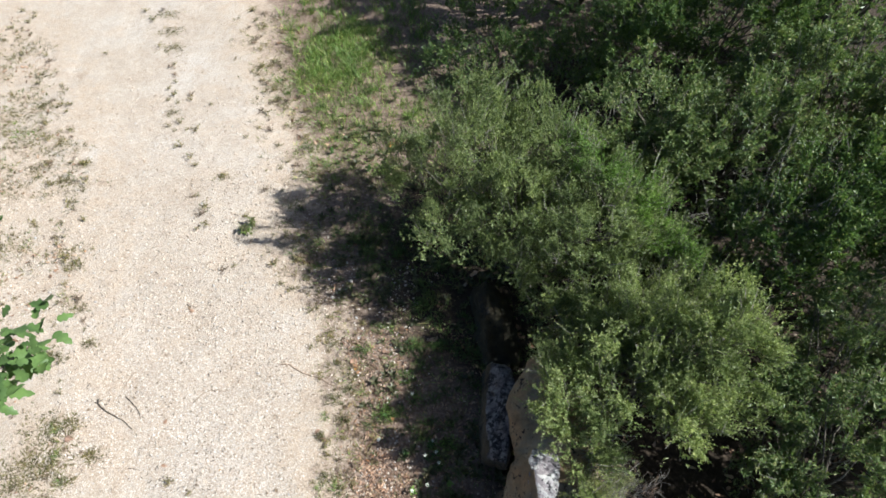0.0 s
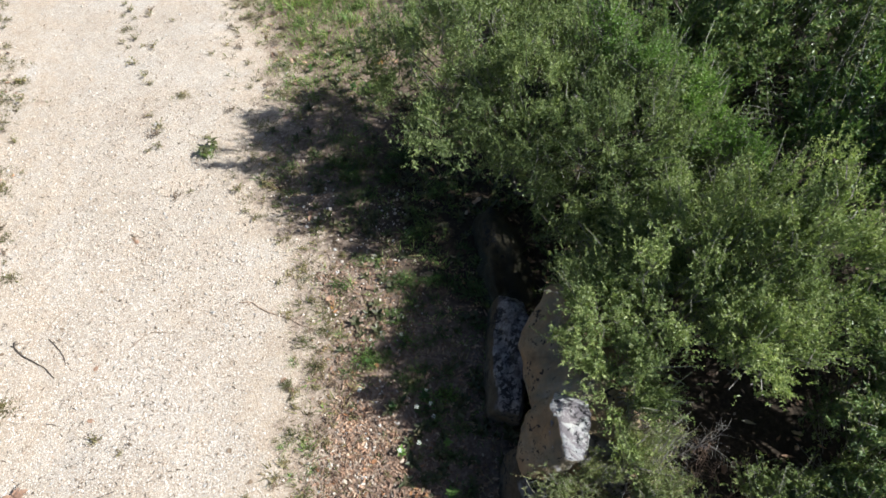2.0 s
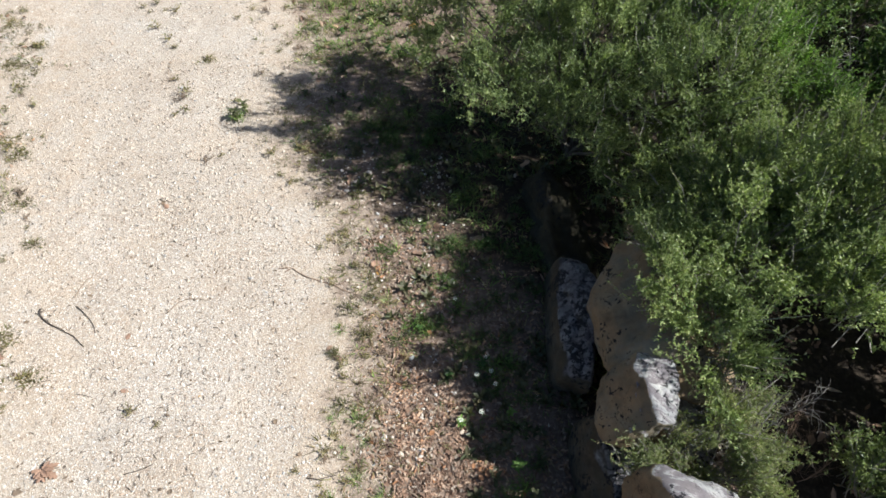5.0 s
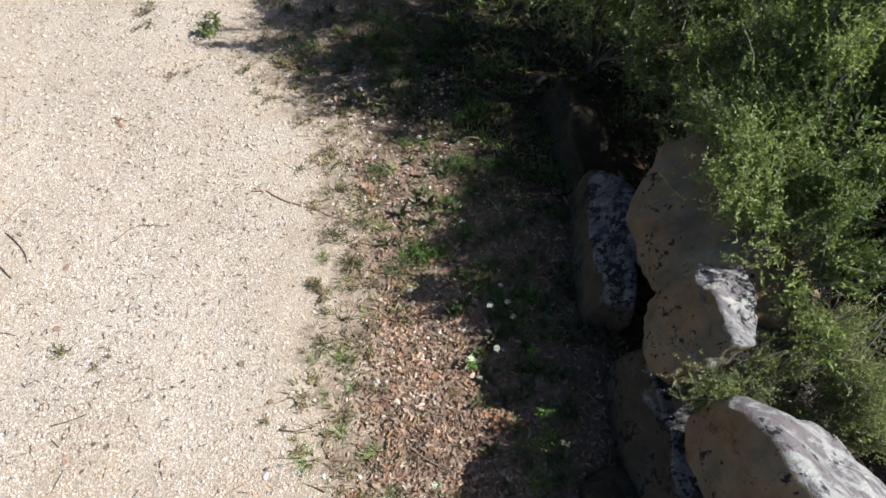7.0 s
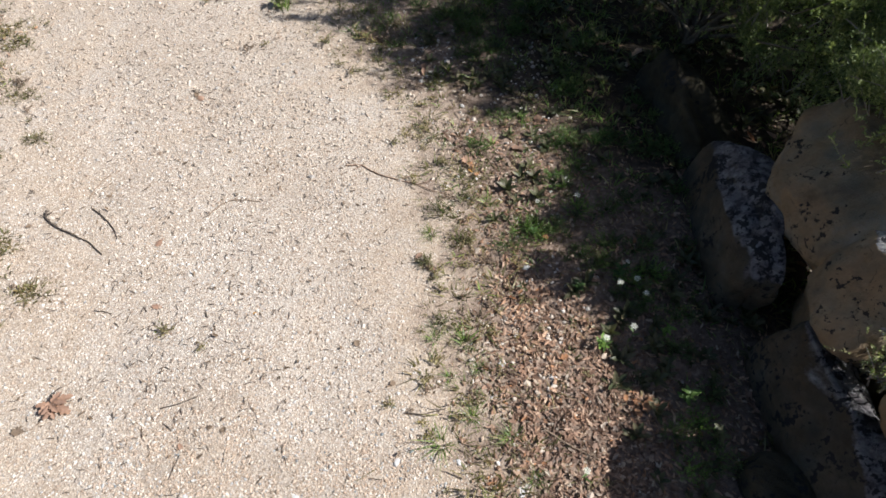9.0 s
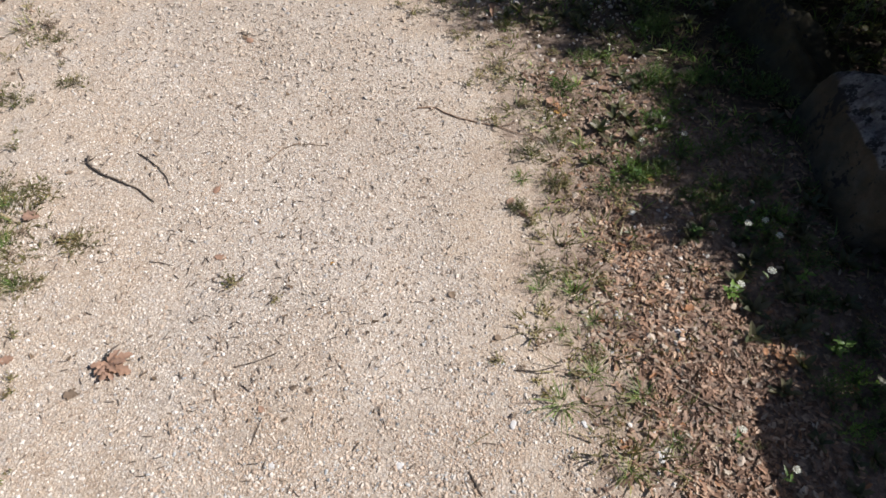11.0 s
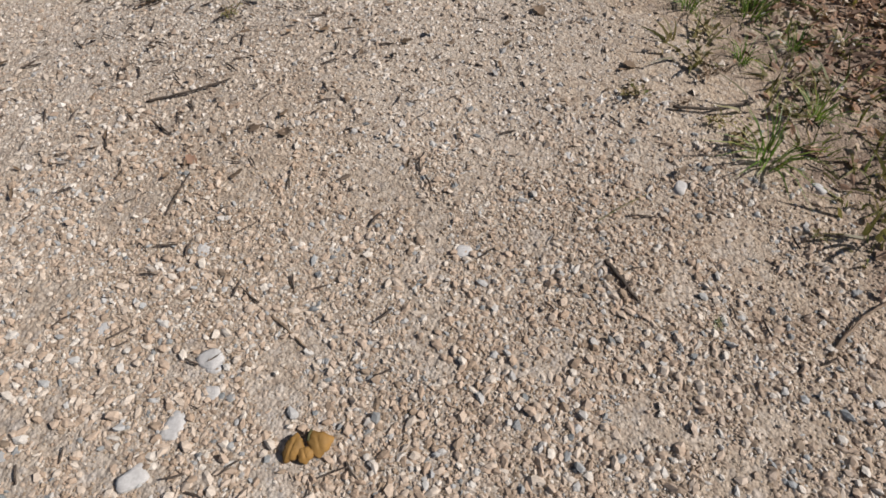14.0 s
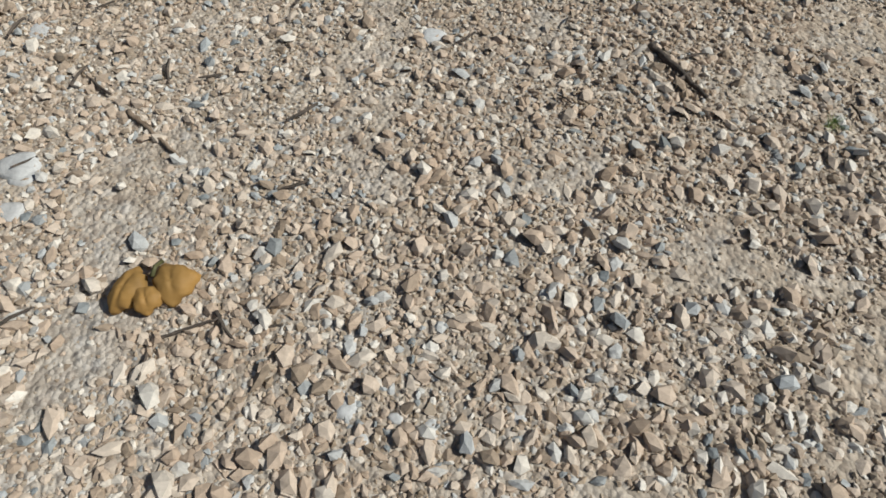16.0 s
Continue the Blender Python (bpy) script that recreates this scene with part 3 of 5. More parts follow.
far = pebble_field(-3.5, -0.6, -0.3, 3.0, 0.0076, 0.003, 0.5, lambda x, y: on_track(x, y) * np.clip((right_edge(y) - 0.02 - x) / 0.4, 0.12, 1) * np.clip(0.42 + 0.9 * vnoise(x, y, 0.1, 25) * (0.4 + 1.1 * vnoise(x, y, 0.5, 26)), 0, 1) * (1 - fine_zone(x, y)) * np.clip((3.0 - y) / 0.9, 0, 1) * np.clip((x + 3.5) / 0.4, 0, 1), 12, 10, octa, lift=(-0.25, 0.4))
tagged(link("gravel", mesh_np("gravel_outer", *far, M_PEBBLE_OUTER)), "fine pale gravel scattered along the track", "gravel", kind="stuff")
fars = pebble_field(-5.2, -0.4, 2.0, 6.4, 0.0155, 0.0052, 0.5, lambda x, y: on_track(x, y) * np.clip((y - 2.0) / 0.6, 0, 1) * np.clip((6.4 - y) / 3.4, 0, 1) * 0.7, 13, 6, octa, lift=(-0.25, 0.35))
tagged(link("gravel", mesh_np("gravel_far", *fars, M_PEBBLE_FINE)), "sparse stones on the sunlit sandy track", "gravel", kind="stuff")

vst = pebble_field(-1.15, 0.3, 0.1, 3.4, 0.019, 0.0062, 0.5, lambda x, y: np.clip((x - right_edge(y)) / 0.2, 0, 1) * np.clip((0.0 - x) / 0.5, 0, 1) * (0.05 + 0.4 * vnoise(x, y, 0.25, 28) ** 2), 15, 6)
tagged(link("gravel", mesh_np("verge_stones", *vst, M_PEBBLE_OUTER)), "pale stone chips strewn over the littered verge", "gravel", kind="stuff")


# ---- boulders ----
def broken_block(co, size, rng, crisp):
    """Moves the points of a ball onto a polytope of six sides and some chamfers."""
    ax = np.array([(1, 0, 0), (-1, 0, 0), (0, 1, 0), (0, -1, 0), (0, 0, 1), (0, 0, -1)], float) + rng.normal(0, 0.12, (6, 3))
    ch = rng.normal(0, 1, (9, 3))
    ch /= np.linalg.norm(ch, axis=1, keepdims=True)
    pl = np.concatenate([ax / np.linalg.norm(ax, axis=1, keepdims=True), ch])
    h = np.concatenate([np.full(6, 0.5), 0.5 * np.abs(ch).sum(1) * rng.uniform(0.74, 0.95, 9)])
    co = co / np.linalg.norm(co, axis=1, keepdims=True)
    q = np.maximum(co @ pl.T, 0) / h
    co = co / ((q**crisp).sum(1) ** (1 / crisp))[:, None]
    # small broken facets along the edges
    way = rng.normal(0, 1, (26, 3))
    way /= np.linalg.norm(way, axis=1, keepdims=True)
    for w in way:
        d = co @ w
        lim = d.max() * rng.uniform(0.85, 0.98)
        co = np.where((d > lim)[:, None], co * (1 - 0.85 * (1 - lim / np.maximum(d, lim)))[:, None], co)
    return co * np.array(size)


def boulder(label, centre, size, turn, seed, rough=0.024, crisp=30.0, mat=M_BOULDER):
    """A weathered limestone block: a broken polytope of six sides and some chamfers, with worn edges, pits and cracks."""
    rng = np.random.default_rng(300 + seed)
    bm = bmesh.new()
    bmesh.ops.create_icosphere(bm, subdivisions=5, radius=1.0)
    co = broken_block(np.array([v.co[:] for v in bm.verts]), size, rng, crisp)
    o = Vector((seed * 3.1, seed * 1.7, seed * 0.9))
    for v, c in zip(bm.verts, co):
        c = Vector(c)
        d = c.normalized()
        crack = abs(noise.noise(c * 4.5 + o * 2))
        v.co = c + d * (noise.noise(c * 3.0 + o) * rough * 1.6 + noise.noise(c * 10 + o) * rough * 0.8 + noise.noise(c * 30 + o) * rough * 0.35 - max(0.0, 0.05 - crack) * rough * 9)
    me = bpy.data.meshes.new("boulder")
    bm.to_mesh(me)
    bm.free()
    for p in me.polygons:
        p.use_smooth = True
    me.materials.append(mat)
    ob = tagged(link("boulder", me), label, "boulder", "boulders along the verge")
    ob.matrix_basis = pose(*centre, *turn)
    return ob


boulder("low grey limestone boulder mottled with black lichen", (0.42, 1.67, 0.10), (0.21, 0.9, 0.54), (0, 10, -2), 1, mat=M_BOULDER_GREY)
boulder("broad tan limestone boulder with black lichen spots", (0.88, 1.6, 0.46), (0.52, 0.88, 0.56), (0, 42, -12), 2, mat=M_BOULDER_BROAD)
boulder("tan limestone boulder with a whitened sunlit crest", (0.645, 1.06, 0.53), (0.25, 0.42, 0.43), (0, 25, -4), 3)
boulder("large limestone boulder with a pale top painted as sunlit", (0.825, 0.36, 0.55), (0.62, 0.6, 0.38), (-18, 23, -8), 4, crisp=60.0)
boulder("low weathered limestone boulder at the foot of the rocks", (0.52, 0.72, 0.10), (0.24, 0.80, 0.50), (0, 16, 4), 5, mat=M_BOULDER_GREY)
boulder("small rounded grey limestone rock in the shade", (0.33, 0.50, 0.02), (0.2, 0.24, 0.2), (0, 0, 20), 6, mat=M_BOULDER_SHADED)
boulder("limestone boulder under the shrubs, coloured dark for shade", (0.47, 2.58, -0.02), (0.36, 0.74, 0.42), (0, 18, 8), 7, rough=0.06, mat=M_BOULDER_SHADED)
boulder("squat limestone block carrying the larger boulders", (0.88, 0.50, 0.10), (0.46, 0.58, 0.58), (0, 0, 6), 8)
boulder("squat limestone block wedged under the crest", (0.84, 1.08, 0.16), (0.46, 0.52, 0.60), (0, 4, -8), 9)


# ---- shrubs and trees ----
LEAF_V = np.array([(0, 0, 0), (0.175, 0.42, 0.08), (0, 1, -0.05), (-0.175, 0.42, 0.08)], float)
LEAF_F = np.array([(0, 1, 2), (0, 2, 3)])


def clump_points(lobes, n, rng, spacing=0.2):
    """Points in separate leafy sprays spread over overlapping ellipsoids, and their outward directions."""
    L = np.array(lobes, float)
    area = 2 * np.pi * (L[:, 3] * L[:, 4] + L[:, 3] * L[:, 5] + L[:, 4] * L[:, 5]) / 3
    m = int(area.sum() / spacing**2 * 1.25)
    pick = rng.choice(len(L), m, p=area / area.sum())
    d = rng.normal(0, 1, (m, 3))
    d[:, 2] = np.where(d[:, 2] < -0.45, -d[:, 2], d[:, 2])
    d /= np.linalg.norm(d, axis=1, keepdims=True)
    r = np.where(rng.uniform(0, 1, m) < 0.33, rng.uniform(0.4, 0.78, m), rng.uniform(0.82, 1.15, m))
    waves, phase = rng.normal(0, 3.2, (5, 3)), rng.uniform(0, 6.28, 5)
    r = r * (1 + 0.2 * np.sin(d @ waves.T + phase + pick[:, None] * 1.7).mean(1) * 1.6)
    c = L[pick, :3] + d * L[pick, 3:] * r[:, None]
    inside = np.zeros(m, bool)
    for k, l in enumerate(L):
        inside |= ((((c - l[:3]) / l[3:]) ** 2).sum(1) < 0.42) & (pick != k)
    ok = ~inside & (c[:, 2] > 0.08)
    c, d = c[ok], d[ok]
    w = rng.uniform(0.12, 1.0, len(c)) ** 1.8
    k = rng.choice(len(c), n, p=w / w.sum())
    size = spacing * rng.uniform(0.13, 0.32, len(c))
    out = d + np.array([0, 0, 0.25]) + rng.normal(0, 0.5, d.shape)
    out /= np.linalg.norm(out, axis=1, keepdims=True)
    p = c[k] + rng.normal(0, 1, (n, 3)) * size[k][:, None] + out[k] * (rng.normal(0, 1.5, n) * size[k])[:, None]
    ok = p[:, 2] > 0.04
    return p[ok], (d[k] * 0.5 + out[k] * 0.5)[ok]


def sprays(p, d, ln, leaves, leaf, rng, bend):
    """Leaves set along shoots from points p in directions d."""
    k = np.tile(np.arange(leaves), len(p))
    pr, dr, lr = (np.repeat(a, leaves, 0) for a in (p, d, ln))
    f = (k + rng.uniform(0, 1, len(k))) / leaves
    pos = pr + dr * (lr * (f - 0.35))[:, None] + np.repeat(bend, leaves, 0) * (lr * f * f)[:, None]
    way = dr * 0.75 + rng.normal(0, 0.6, dr.shape)
    size = leaf * rng.uniform(0.6, 1.25, len(k)) * (1.12 - 0.45 * f)
    return spread(LEAF_V, LEAF_F, pos, frames_along(way, rng, 0.3), np.stack([size * rng.uniform(0.75, 1.2, len(k)), size, size], -1))


def crown_mesh(name, lobes, shoots, leaves, leaf, mat, rng, upward=0.8, length=(0.04, 0.11), spacing=0.16, long=0.06):
    """Short shoots in tufts all over the lobes and longer leafy sprays reaching out of them, with small leaves along both."""
    p, d = clump_points(lobes, shoots, rng, spacing)
    d = d * 0.8 + np.array([0, 0, upward]) + rng.normal(0, 0.3, d.shape)
    d /= np.linalg.norm(d, axis=1, keepdims=True)
    ln = rng.uniform(*length, len(p))
    far = rng.uniform(0, 1, len(p)) < long
    ln[far] = rng.uniform(0.13, 0.3, far.sum())
    bend = rng.normal(0, 0.25, p.shape)
    lv = join([sprays(p[~far], d[~far], ln[~far], leaves, leaf, rng, bend[~far]), sprays(p[far], d[far], ln[far], leaves * 3, leaf, rng, bend[far])])
    twigs = [tube(np.array([p[i] - d[i] * ln[i] * (0.9 if far[i] else 1.6), p[i] + d[i] * ln[i] * 0.1, p[i] + d[i] * ln[i] * 0.6 + bend[i] * ln[i] * 0.8]), (0.0036, 0.0026, 0.0012), 3) for i in np.concatenate([np.flatnonzero(far)[:420], rng.choice(len(p), min(len(p), 420), replace=False)])]
    return mesh_np(name, *lv, mat), p, twigs


def limbs(base, tips, rng, r0, wobble=0.05, n=6):
    """Tapered limbs from a base to tips."""
    out = []
    for t in tips:
        s = np.linspace(0, 1, n)[:, None]
        mid = base + (t - base) * s
        mid[:, :2] -= (t - base)[:2] * (s * (1 - s)) * 0.6
        mid += rng.normal(0, wobble, mid.shape) * (s * (1 - s) * 4)
        out.append(tube(mid, r0 * (1 - 0.85 * s[:, 0]), 5))
    return out


def shrub(name, label, base, lobes, shoots, leaves, leaf, mat, seed, category="shrub", r0=0.018, stems=26, bark=None, upward=0.8, long=0.06):
    rng = np.random.default_rng(seed)
    base = np.array([*base, float(height(*base))])
    thing = tagged(empty(name, Matrix.Translation(base)), label, category)
    rel = [(l[0] - base[0], l[1] - base[1], l[2] - base[2], *l[3:]) for l in lobes]
    me, p, tw = crown_mesh("crown", rel, shoots, leaves, leaf, mat, rng, upward, long=long)
    link("crown", me, thing)
    tips = p[rng.choice(len(p), stems, replace=False)]
    stem = tube([(0, 0, -0.04), (0.01, 0.0, 0.06), (0.0, 0.01, 0.14)], (r0 * 1.8, r0 * 1.5, r0 * 1.2), 7)
    link("trunk", mesh_np("trunk", *stem, bark or M_BARK, True), thing)
    for limb in limbs(np.array([0, 0, 0.02]), tips, rng, r0):
        link("branch", mesh_np("branch", *limb, bark or M_BARK, True), thing)
    # fine twigs that carry the shoots
    tagged(link("brushwood", mesh_np("brushwood", *join(tw), M_DEADWOOD), thing), kind="stuff")
    return thing


shrub("shrub", "dense small-leaved olive-green shrub overhanging the rocks", (0.65, 3.3),
      [(0.12, 3.72, 1.0, 0.46, 0.44, 0.66), (0.06, 3.08, 0.86, 0.23, 0.25, 0.28), (-0.42, 4.0, 0.74, 0.26, 0.3, 0.3), (0.37, 2.11, 0.95, 0.03, 0.05, 0.03), (0.98, 2.36, 0.74, 0.2, 0.2, 0.16), (0.88, 2.72, 0.36, 0.2, 0.28, 0.22), (0.95, 2.35, 0.48, 0.16, 0.18, 0.16), (0.45, 2.92, 0.78, 0.22, 0.2, 0.2), (0.64, 2.74, 0.68, 0.17, 0.15, 0.15), (0.86, 2.16, 0.58, 0.16, 0.18, 0.15), (0.64, 3.32, 0.88, 0.54, 0.42, 0.62), (1.24, 2.78, 0.98, 0.42, 0.45, 0.6), (1.45, 2.75, 0.48, 0.4, 0.4, 0.36), (1.9, 2.75, 0.72, 0.36, 0.4, 0.42), (0.4, 3.55, 0.5, 0.42, 0.4, 0.3), (1.0, 3.2, 0.42, 0.4, 0.4, 0.3),
       (0.35, 4.2, 0.95, 0.5, 0.42, 0.68), (1.0, 3.92, 0.8, 0.56, 0.5, 0.7), (1.6, 3.4, 0.7, 0.4, 0.4, 0.55)],
      20000, 10, 0.026, M_LEAF_OLIVE, 41)
shrub("shrub", "sunlit yellowish-green shrub behind the boulders", (1.5, 1.9),
      [(1.3, 2.08, 0.82, 0.34, 0.44, 0.3), (1.65, 2.1, 0.75, 0.62, 0.55, 0.65), (1.38, 1.6, 0.88, 0.5, 0.3, 0.3), (1.95, 1.85, 0.98, 0.45, 0.4, 0.6), (1.68, 1.36, 1.04, 0.26, 0.25, 0.2), (0.83, 1.56, 0.95, 0.19, 0.2, 0.14), (0.95, 1.68, 0.88, 0.16, 0.2, 0.1), (0.86, 1.87, 0.8, 0.16, 0.2, 0.09), (0.86, 1.55, 0.87, 0.12, 0.16, 0.07), (1.06, 1.38, 0.84, 0.27, 0.2, 0.18), (1.02, 1.2, 0.78, 0.2, 0.16, 0.13), (0.93, 1.1, 0.72, 0.16, 0.13, 0.11), (0.99, 1.0, 0.63, 0.12, 0.1, 0.09)],
      14500, 11, 0.0245, M_LEAF_LIME, 42)
shrub("creeper", "bright green leafy creeper over the shrub", (1.6, 3.3), [(1.22, 3.62, 1.36, 0.18, 0.19, 0.1), (1.42, 3.38, 1.34, 0.19, 0.17, 0.1), (1.6, 3.12, 1.3, 0.17, 0.18, 0.1), (1.76, 2.88, 1.2, 0.16, 0.17, 0.08), (1.9, 2.66, 1.14, 0.14, 0.15, 0.07)], 1700, 12, 0.022, M_LEAF_BRIGHT, 43, "climbing plant", 0.008, 14)
shrub("shrub", "grey-green thorny shrub in the thicket", (2.4, 4.1), [(2.05, 4.25, 0.75, 0.6, 0.65, 0.68), (2.75, 4.0, 0.75, 0.7, 0.65, 0.72)], 4400, 9, 0.046, M_LEAF_GREY, 44)
shrub("shrub", "dark green shrub deep in the thicket", (3.3, 3.0), [(2.95, 2.9, 0.75, 0.55, 0.6, 0.8), (3.6, 3.2, 0.8, 0.6, 0.7, 0.8), (2.3, 3.2, 0.3, 0.4, 0.45, 0.28), (2.2, 2.5, 0.3, 0.35, 0.4, 0.28)], 4500, 9, 0.048, M_LEAF_DARK, 45)
shrub("shrub", "low yellow-green shrub beside the pale-topped boulder", (1.25, 0.9), [(0.77, 0.83, 0.56, 0.09, 0.07, 0.05), (0.64, 0.79, 0.53, 0.06, 0.04, 0.03), (0.72, 0.8, 0.55, 0.07, 0.05, 0.04), (0.88, 0.85, 0.54, 0.14, 0.1, 0.08), (1.0, 0.92, 0.52, 0.19, 0.16, 0.1), (1.16, 0.9, 0.48, 0.22, 0.18, 0.14), (1.12, 0.74, 0.46, 0.2, 0.16, 0.13)], 4000, 12, 0.015, M_LEAF_YELLOW, 46, r0=0.004, stems=14, bark=M_DEADWOOD, long=0.008)
shrub("shrub", "dark green shrub at the thicket edge", (2.5, 0.85), [(2.55, 1.0, 0.45, 0.32, 0.32, 0.4), (2.95, 1.2, 0.6, 0.55, 0.6, 0.6), (2.1, 0.5, 0.28, 0.22, 0.25, 0.25), (2.5, 1.66, 0.66, 0.3, 0.28, 0.32), (3.1, 1.9, 0.6, 0.5, 0.5, 0.6)], 4600, 9, 0.039, M_LEAF_GREY, 47)
shrub("shrub", "small sunlit yellow-green shrub at the thicket edge", (2.1, 0.78), [(1.93, 0.74, 0.27, 0.17, 0.17, 0.15), (2.22, 0.88, 0.34, 0.2, 0.18, 0.18)], 2200, 10, 0.024, M_LEAF_LIME, 57, r0=0.008, stems=14)
shrub("shrub", "grey-leaved shrub with dead twigs", (3.9, 4.4), [(3.6, 4.6, 0.9, 0.75, 0.7, 0.85), (4.4, 4.2, 0.8, 0.8, 0.8, 0.8)], 3900, 9, 0.052, M_LEAF_GREY, 48)
shrub("shrub", "leafy green shrub behind the thicket", (4.4, 2.4), [(4.3, 2.3, 1.1, 0.8, 0.9, 1.1), (4.0, 1.3, 0.7, 0.7, 0.7, 0.7)], 4200, 9, 0.048, M_LEAF_OLIVE, 49)
shrub("tree", "dark leafy young tree shading the verge", (1.9, 7.7), [(1.6, 7.6, 1.5, 0.9, 1.0, 1.0), (2.6, 7.3, 1.4, 1.0, 1.0, 1.1), (2.2, 8.4, 1.8, 1.1, 1.1, 1.2), (1.35, 6.9, 1.0, 0.6, 0.6, 0.75), (0.9, 8.3, 1.2, 0.8, 0.9, 0.95)], 4400, 9, 0.063, M_LEAF_DARK, 50, "tree", 0.04, 24)
shrub("shrub", "dark green shrub with tangled branches", (2.9, 5.8), [(2.3, 5.75, 0.85, 0.75, 0.6, 0.85), (3.3, 5.7, 1.0, 0.85, 0.7, 0.95)], 4200, 10, 0.05, M_LEAF_DARK, 51)
shrub("tree", "dark leafy tree at the back of the thicket", (4.6, 6.4), [(4.4, 6.3, 1.5, 1.1, 1.1, 1.2), (5.5, 5.2, 1.3, 1.0, 1.1, 1.1), (5.5, 7.2, 1.8, 1.2, 1.2, 1.4), (3.6, 7.0, 1.4, 0.8, 0.8, 1.0)], 4000, 9, 0.064, M_LEAF_DARK, 52, "tree", 0.045, 24)
shrub("shrub", "low dark undergrowth in the shade of the young tree", (0.6, 6.2), [(0.15, 6.35, 0.2, 0.4, 0.5, 0.25), (0.85, 6.1, 0.3, 0.55, 0.5, 0.4), (1.5, 6.0, 0.35, 0.5, 0.5, 0.45), (0.6, 7.1, 0.4, 0.7, 0.6, 0.5)], 2400, 9, 0.042, M_LEAF_DARK, 53, r0=0.01, stems=16)

rng = np.random.default_rng(54)
ux, uy = rng.uniform(1.0, 6.5, 3800), rng.uniform(1.9, 9.5, 3800)
ok = (ux > 1.2 + 0.5 * vnoise(ux, uy, 0.6, 55)) & (vnoise(ux, uy, 0.5, 56) > 0.2)
ux, uy = ux[ok], uy[ok]
up = np.stack([ux, uy, height(ux, uy) + rng.uniform(0.03, 0.22, len(ux))], -1)
ud = rng.normal(0, 0.6, up.shape) + [0, 0, 0.8]
und = sprays(up, ud / np.linalg.norm(ud, axis=1, keepdims=True), rng.uniform(0.1, 0.22, len(up)), 9, 0.05, rng, rng.normal(0, 0.3, up.shape))
tagged(link("undergrowth", mesh_np("undergrowth", *und, M_LEAF_DARK)), "low dark leafy undergrowth on the thicket floor", "undergrowth", kind="stuff")


# ---- leaves, litter and small plants ----
def blade(length=1.0, width=0.35, lobes=0, depth=0.0, curl=0.3, bend=0.2, n=7, twist=0.0):
    """A leaf from its stalk along +y: midrib and two edges, lobed and curled. Triangles."""
    s = np.linspace(0, 1, n + 1)
    w = width * np.sin(np.pi * np.clip(s, 0.0, 1) ** 0.75) ** 0.8 * (1 - depth * 0.5 * (1 + np.cos(2 * np.pi * lobes * s)) * (s > 0.1)) + 0.012 * width
    w[-1] = width * 0.06
    z = bend * s * s * length
    mid = np.stack([0 * s, s * length, z], -1)
    tw = twist * s
    lft = np.stack([-w * np.cos(tw), s * length - 0.1 * w, z + curl * w - w * np.sin(tw)], -1)
    rgt = np.stack([w * np.cos(tw), s * length - 0.1 * w, z + curl * w + w * np.sin(tw)], -1)
    v = np.concatenate([mid, lft, rgt])
    f, m = [], n + 1
    for i in range(n):
        f += [(i, i + 1, m + i + 1), (i, m + i + 1, m + i), (i, 2 * m + i, 2 * m + i + 1), (i, 2 * m + i + 1, i + 1)]
    return v, np.array(f)


def scatter(x0, x1, y0, y1, n, density, seed):
    """Places on the ground, kept by a density of 0 to 1."""
    rng = np.random.default_rng(seed)
    x, y = rng.uniform(x0, x1, n), rng.uniform(y0, y1, n)
    ok = rng.uniform(0, 1, n) < density(x, y)
    return x[ok], y[ok]


def litter_density(x, y):
    d = x - right_edge(y)
    patch = np.exp(-(((x + 0.37) / 0.36) ** 2 + ((y - 0.78) / 0.56) ** 2) ** 1.4) * np.clip(0.25 + 1.5 * vnoise(x, y, 0.13, 60), 0.3, 1)
    band = np.clip((d - 0.06) / 0.3, 0, 1) * np.interp(x, [-0.5, -0.25], [1, 0.45]) * (0.16 + 0.5 * vnoise(x, y, 0.3, 61) ** 2) * (1 - 0.5 * np.clip((y - 3.2) / 2, 0, 1)) * np.interp(y, [1.15, 1.4, 2.3, 2.8], [1.2, 1.0, 1.0, 1])
    return np.clip(np.maximum(patch * 1.0, band), 0, 1) * (d > -0.06)


def litter_mesh(name, x, y, mats, size, seed, lift=0.004):
    rng = np.random.default_rng(seed)
    shapes = [blade(1, 0.36, 2, 0.45, c, b, 4, t) for c, b, t in ((0.3, 0.15, 0.3), (-0.35, -0.2, 0), (0.7, 0.3, 0.6), (-0.2, 0.25, -0.5))] + [blade(1, w, 0, 0, c, b, 3, t) for w, c, b, t in ((0.26, 0.4, 0.2, 0.4), (0.34, -0.3, -0.15, 0), (0.2, 0.9, 0.4, 1.0))]
    which = rng.integers(0, len(shapes), len(x))
    out = []
    for k, (tv, tf) in enumerate(shapes):
        m = which == k
        s = size * np.exp(np.clip(rng.normal(0, 0.42, m.sum()), -0.9, 0.62))
        pos = np.stack([x[m], y[m], height(x[m], y[m]) + lift + rng.uniform(0, 0.01, m.sum())], -1)
        out.append(spread(tv - np.array([0, 0.5, 0]), tf, pos, rots(m.sum(), 0.24, rng), np.stack([s * rng.uniform(0.65, 1.05, m.sum()), s * 1.12, s * 0.75], -1)))
    return mesh_np(name, *join(out), mats)


lx, ly = scatter(-1.3, 0.5, -0.3, 2.6, 56000, litter_density, 62)
tagged(link("leaf_litter", litter_mesh("leaf_litter", lx, ly, M_LITTER, 0.0185, 63)), "drift of dry brown oak leaves on the verge", "leaf litter", kind="stuff")
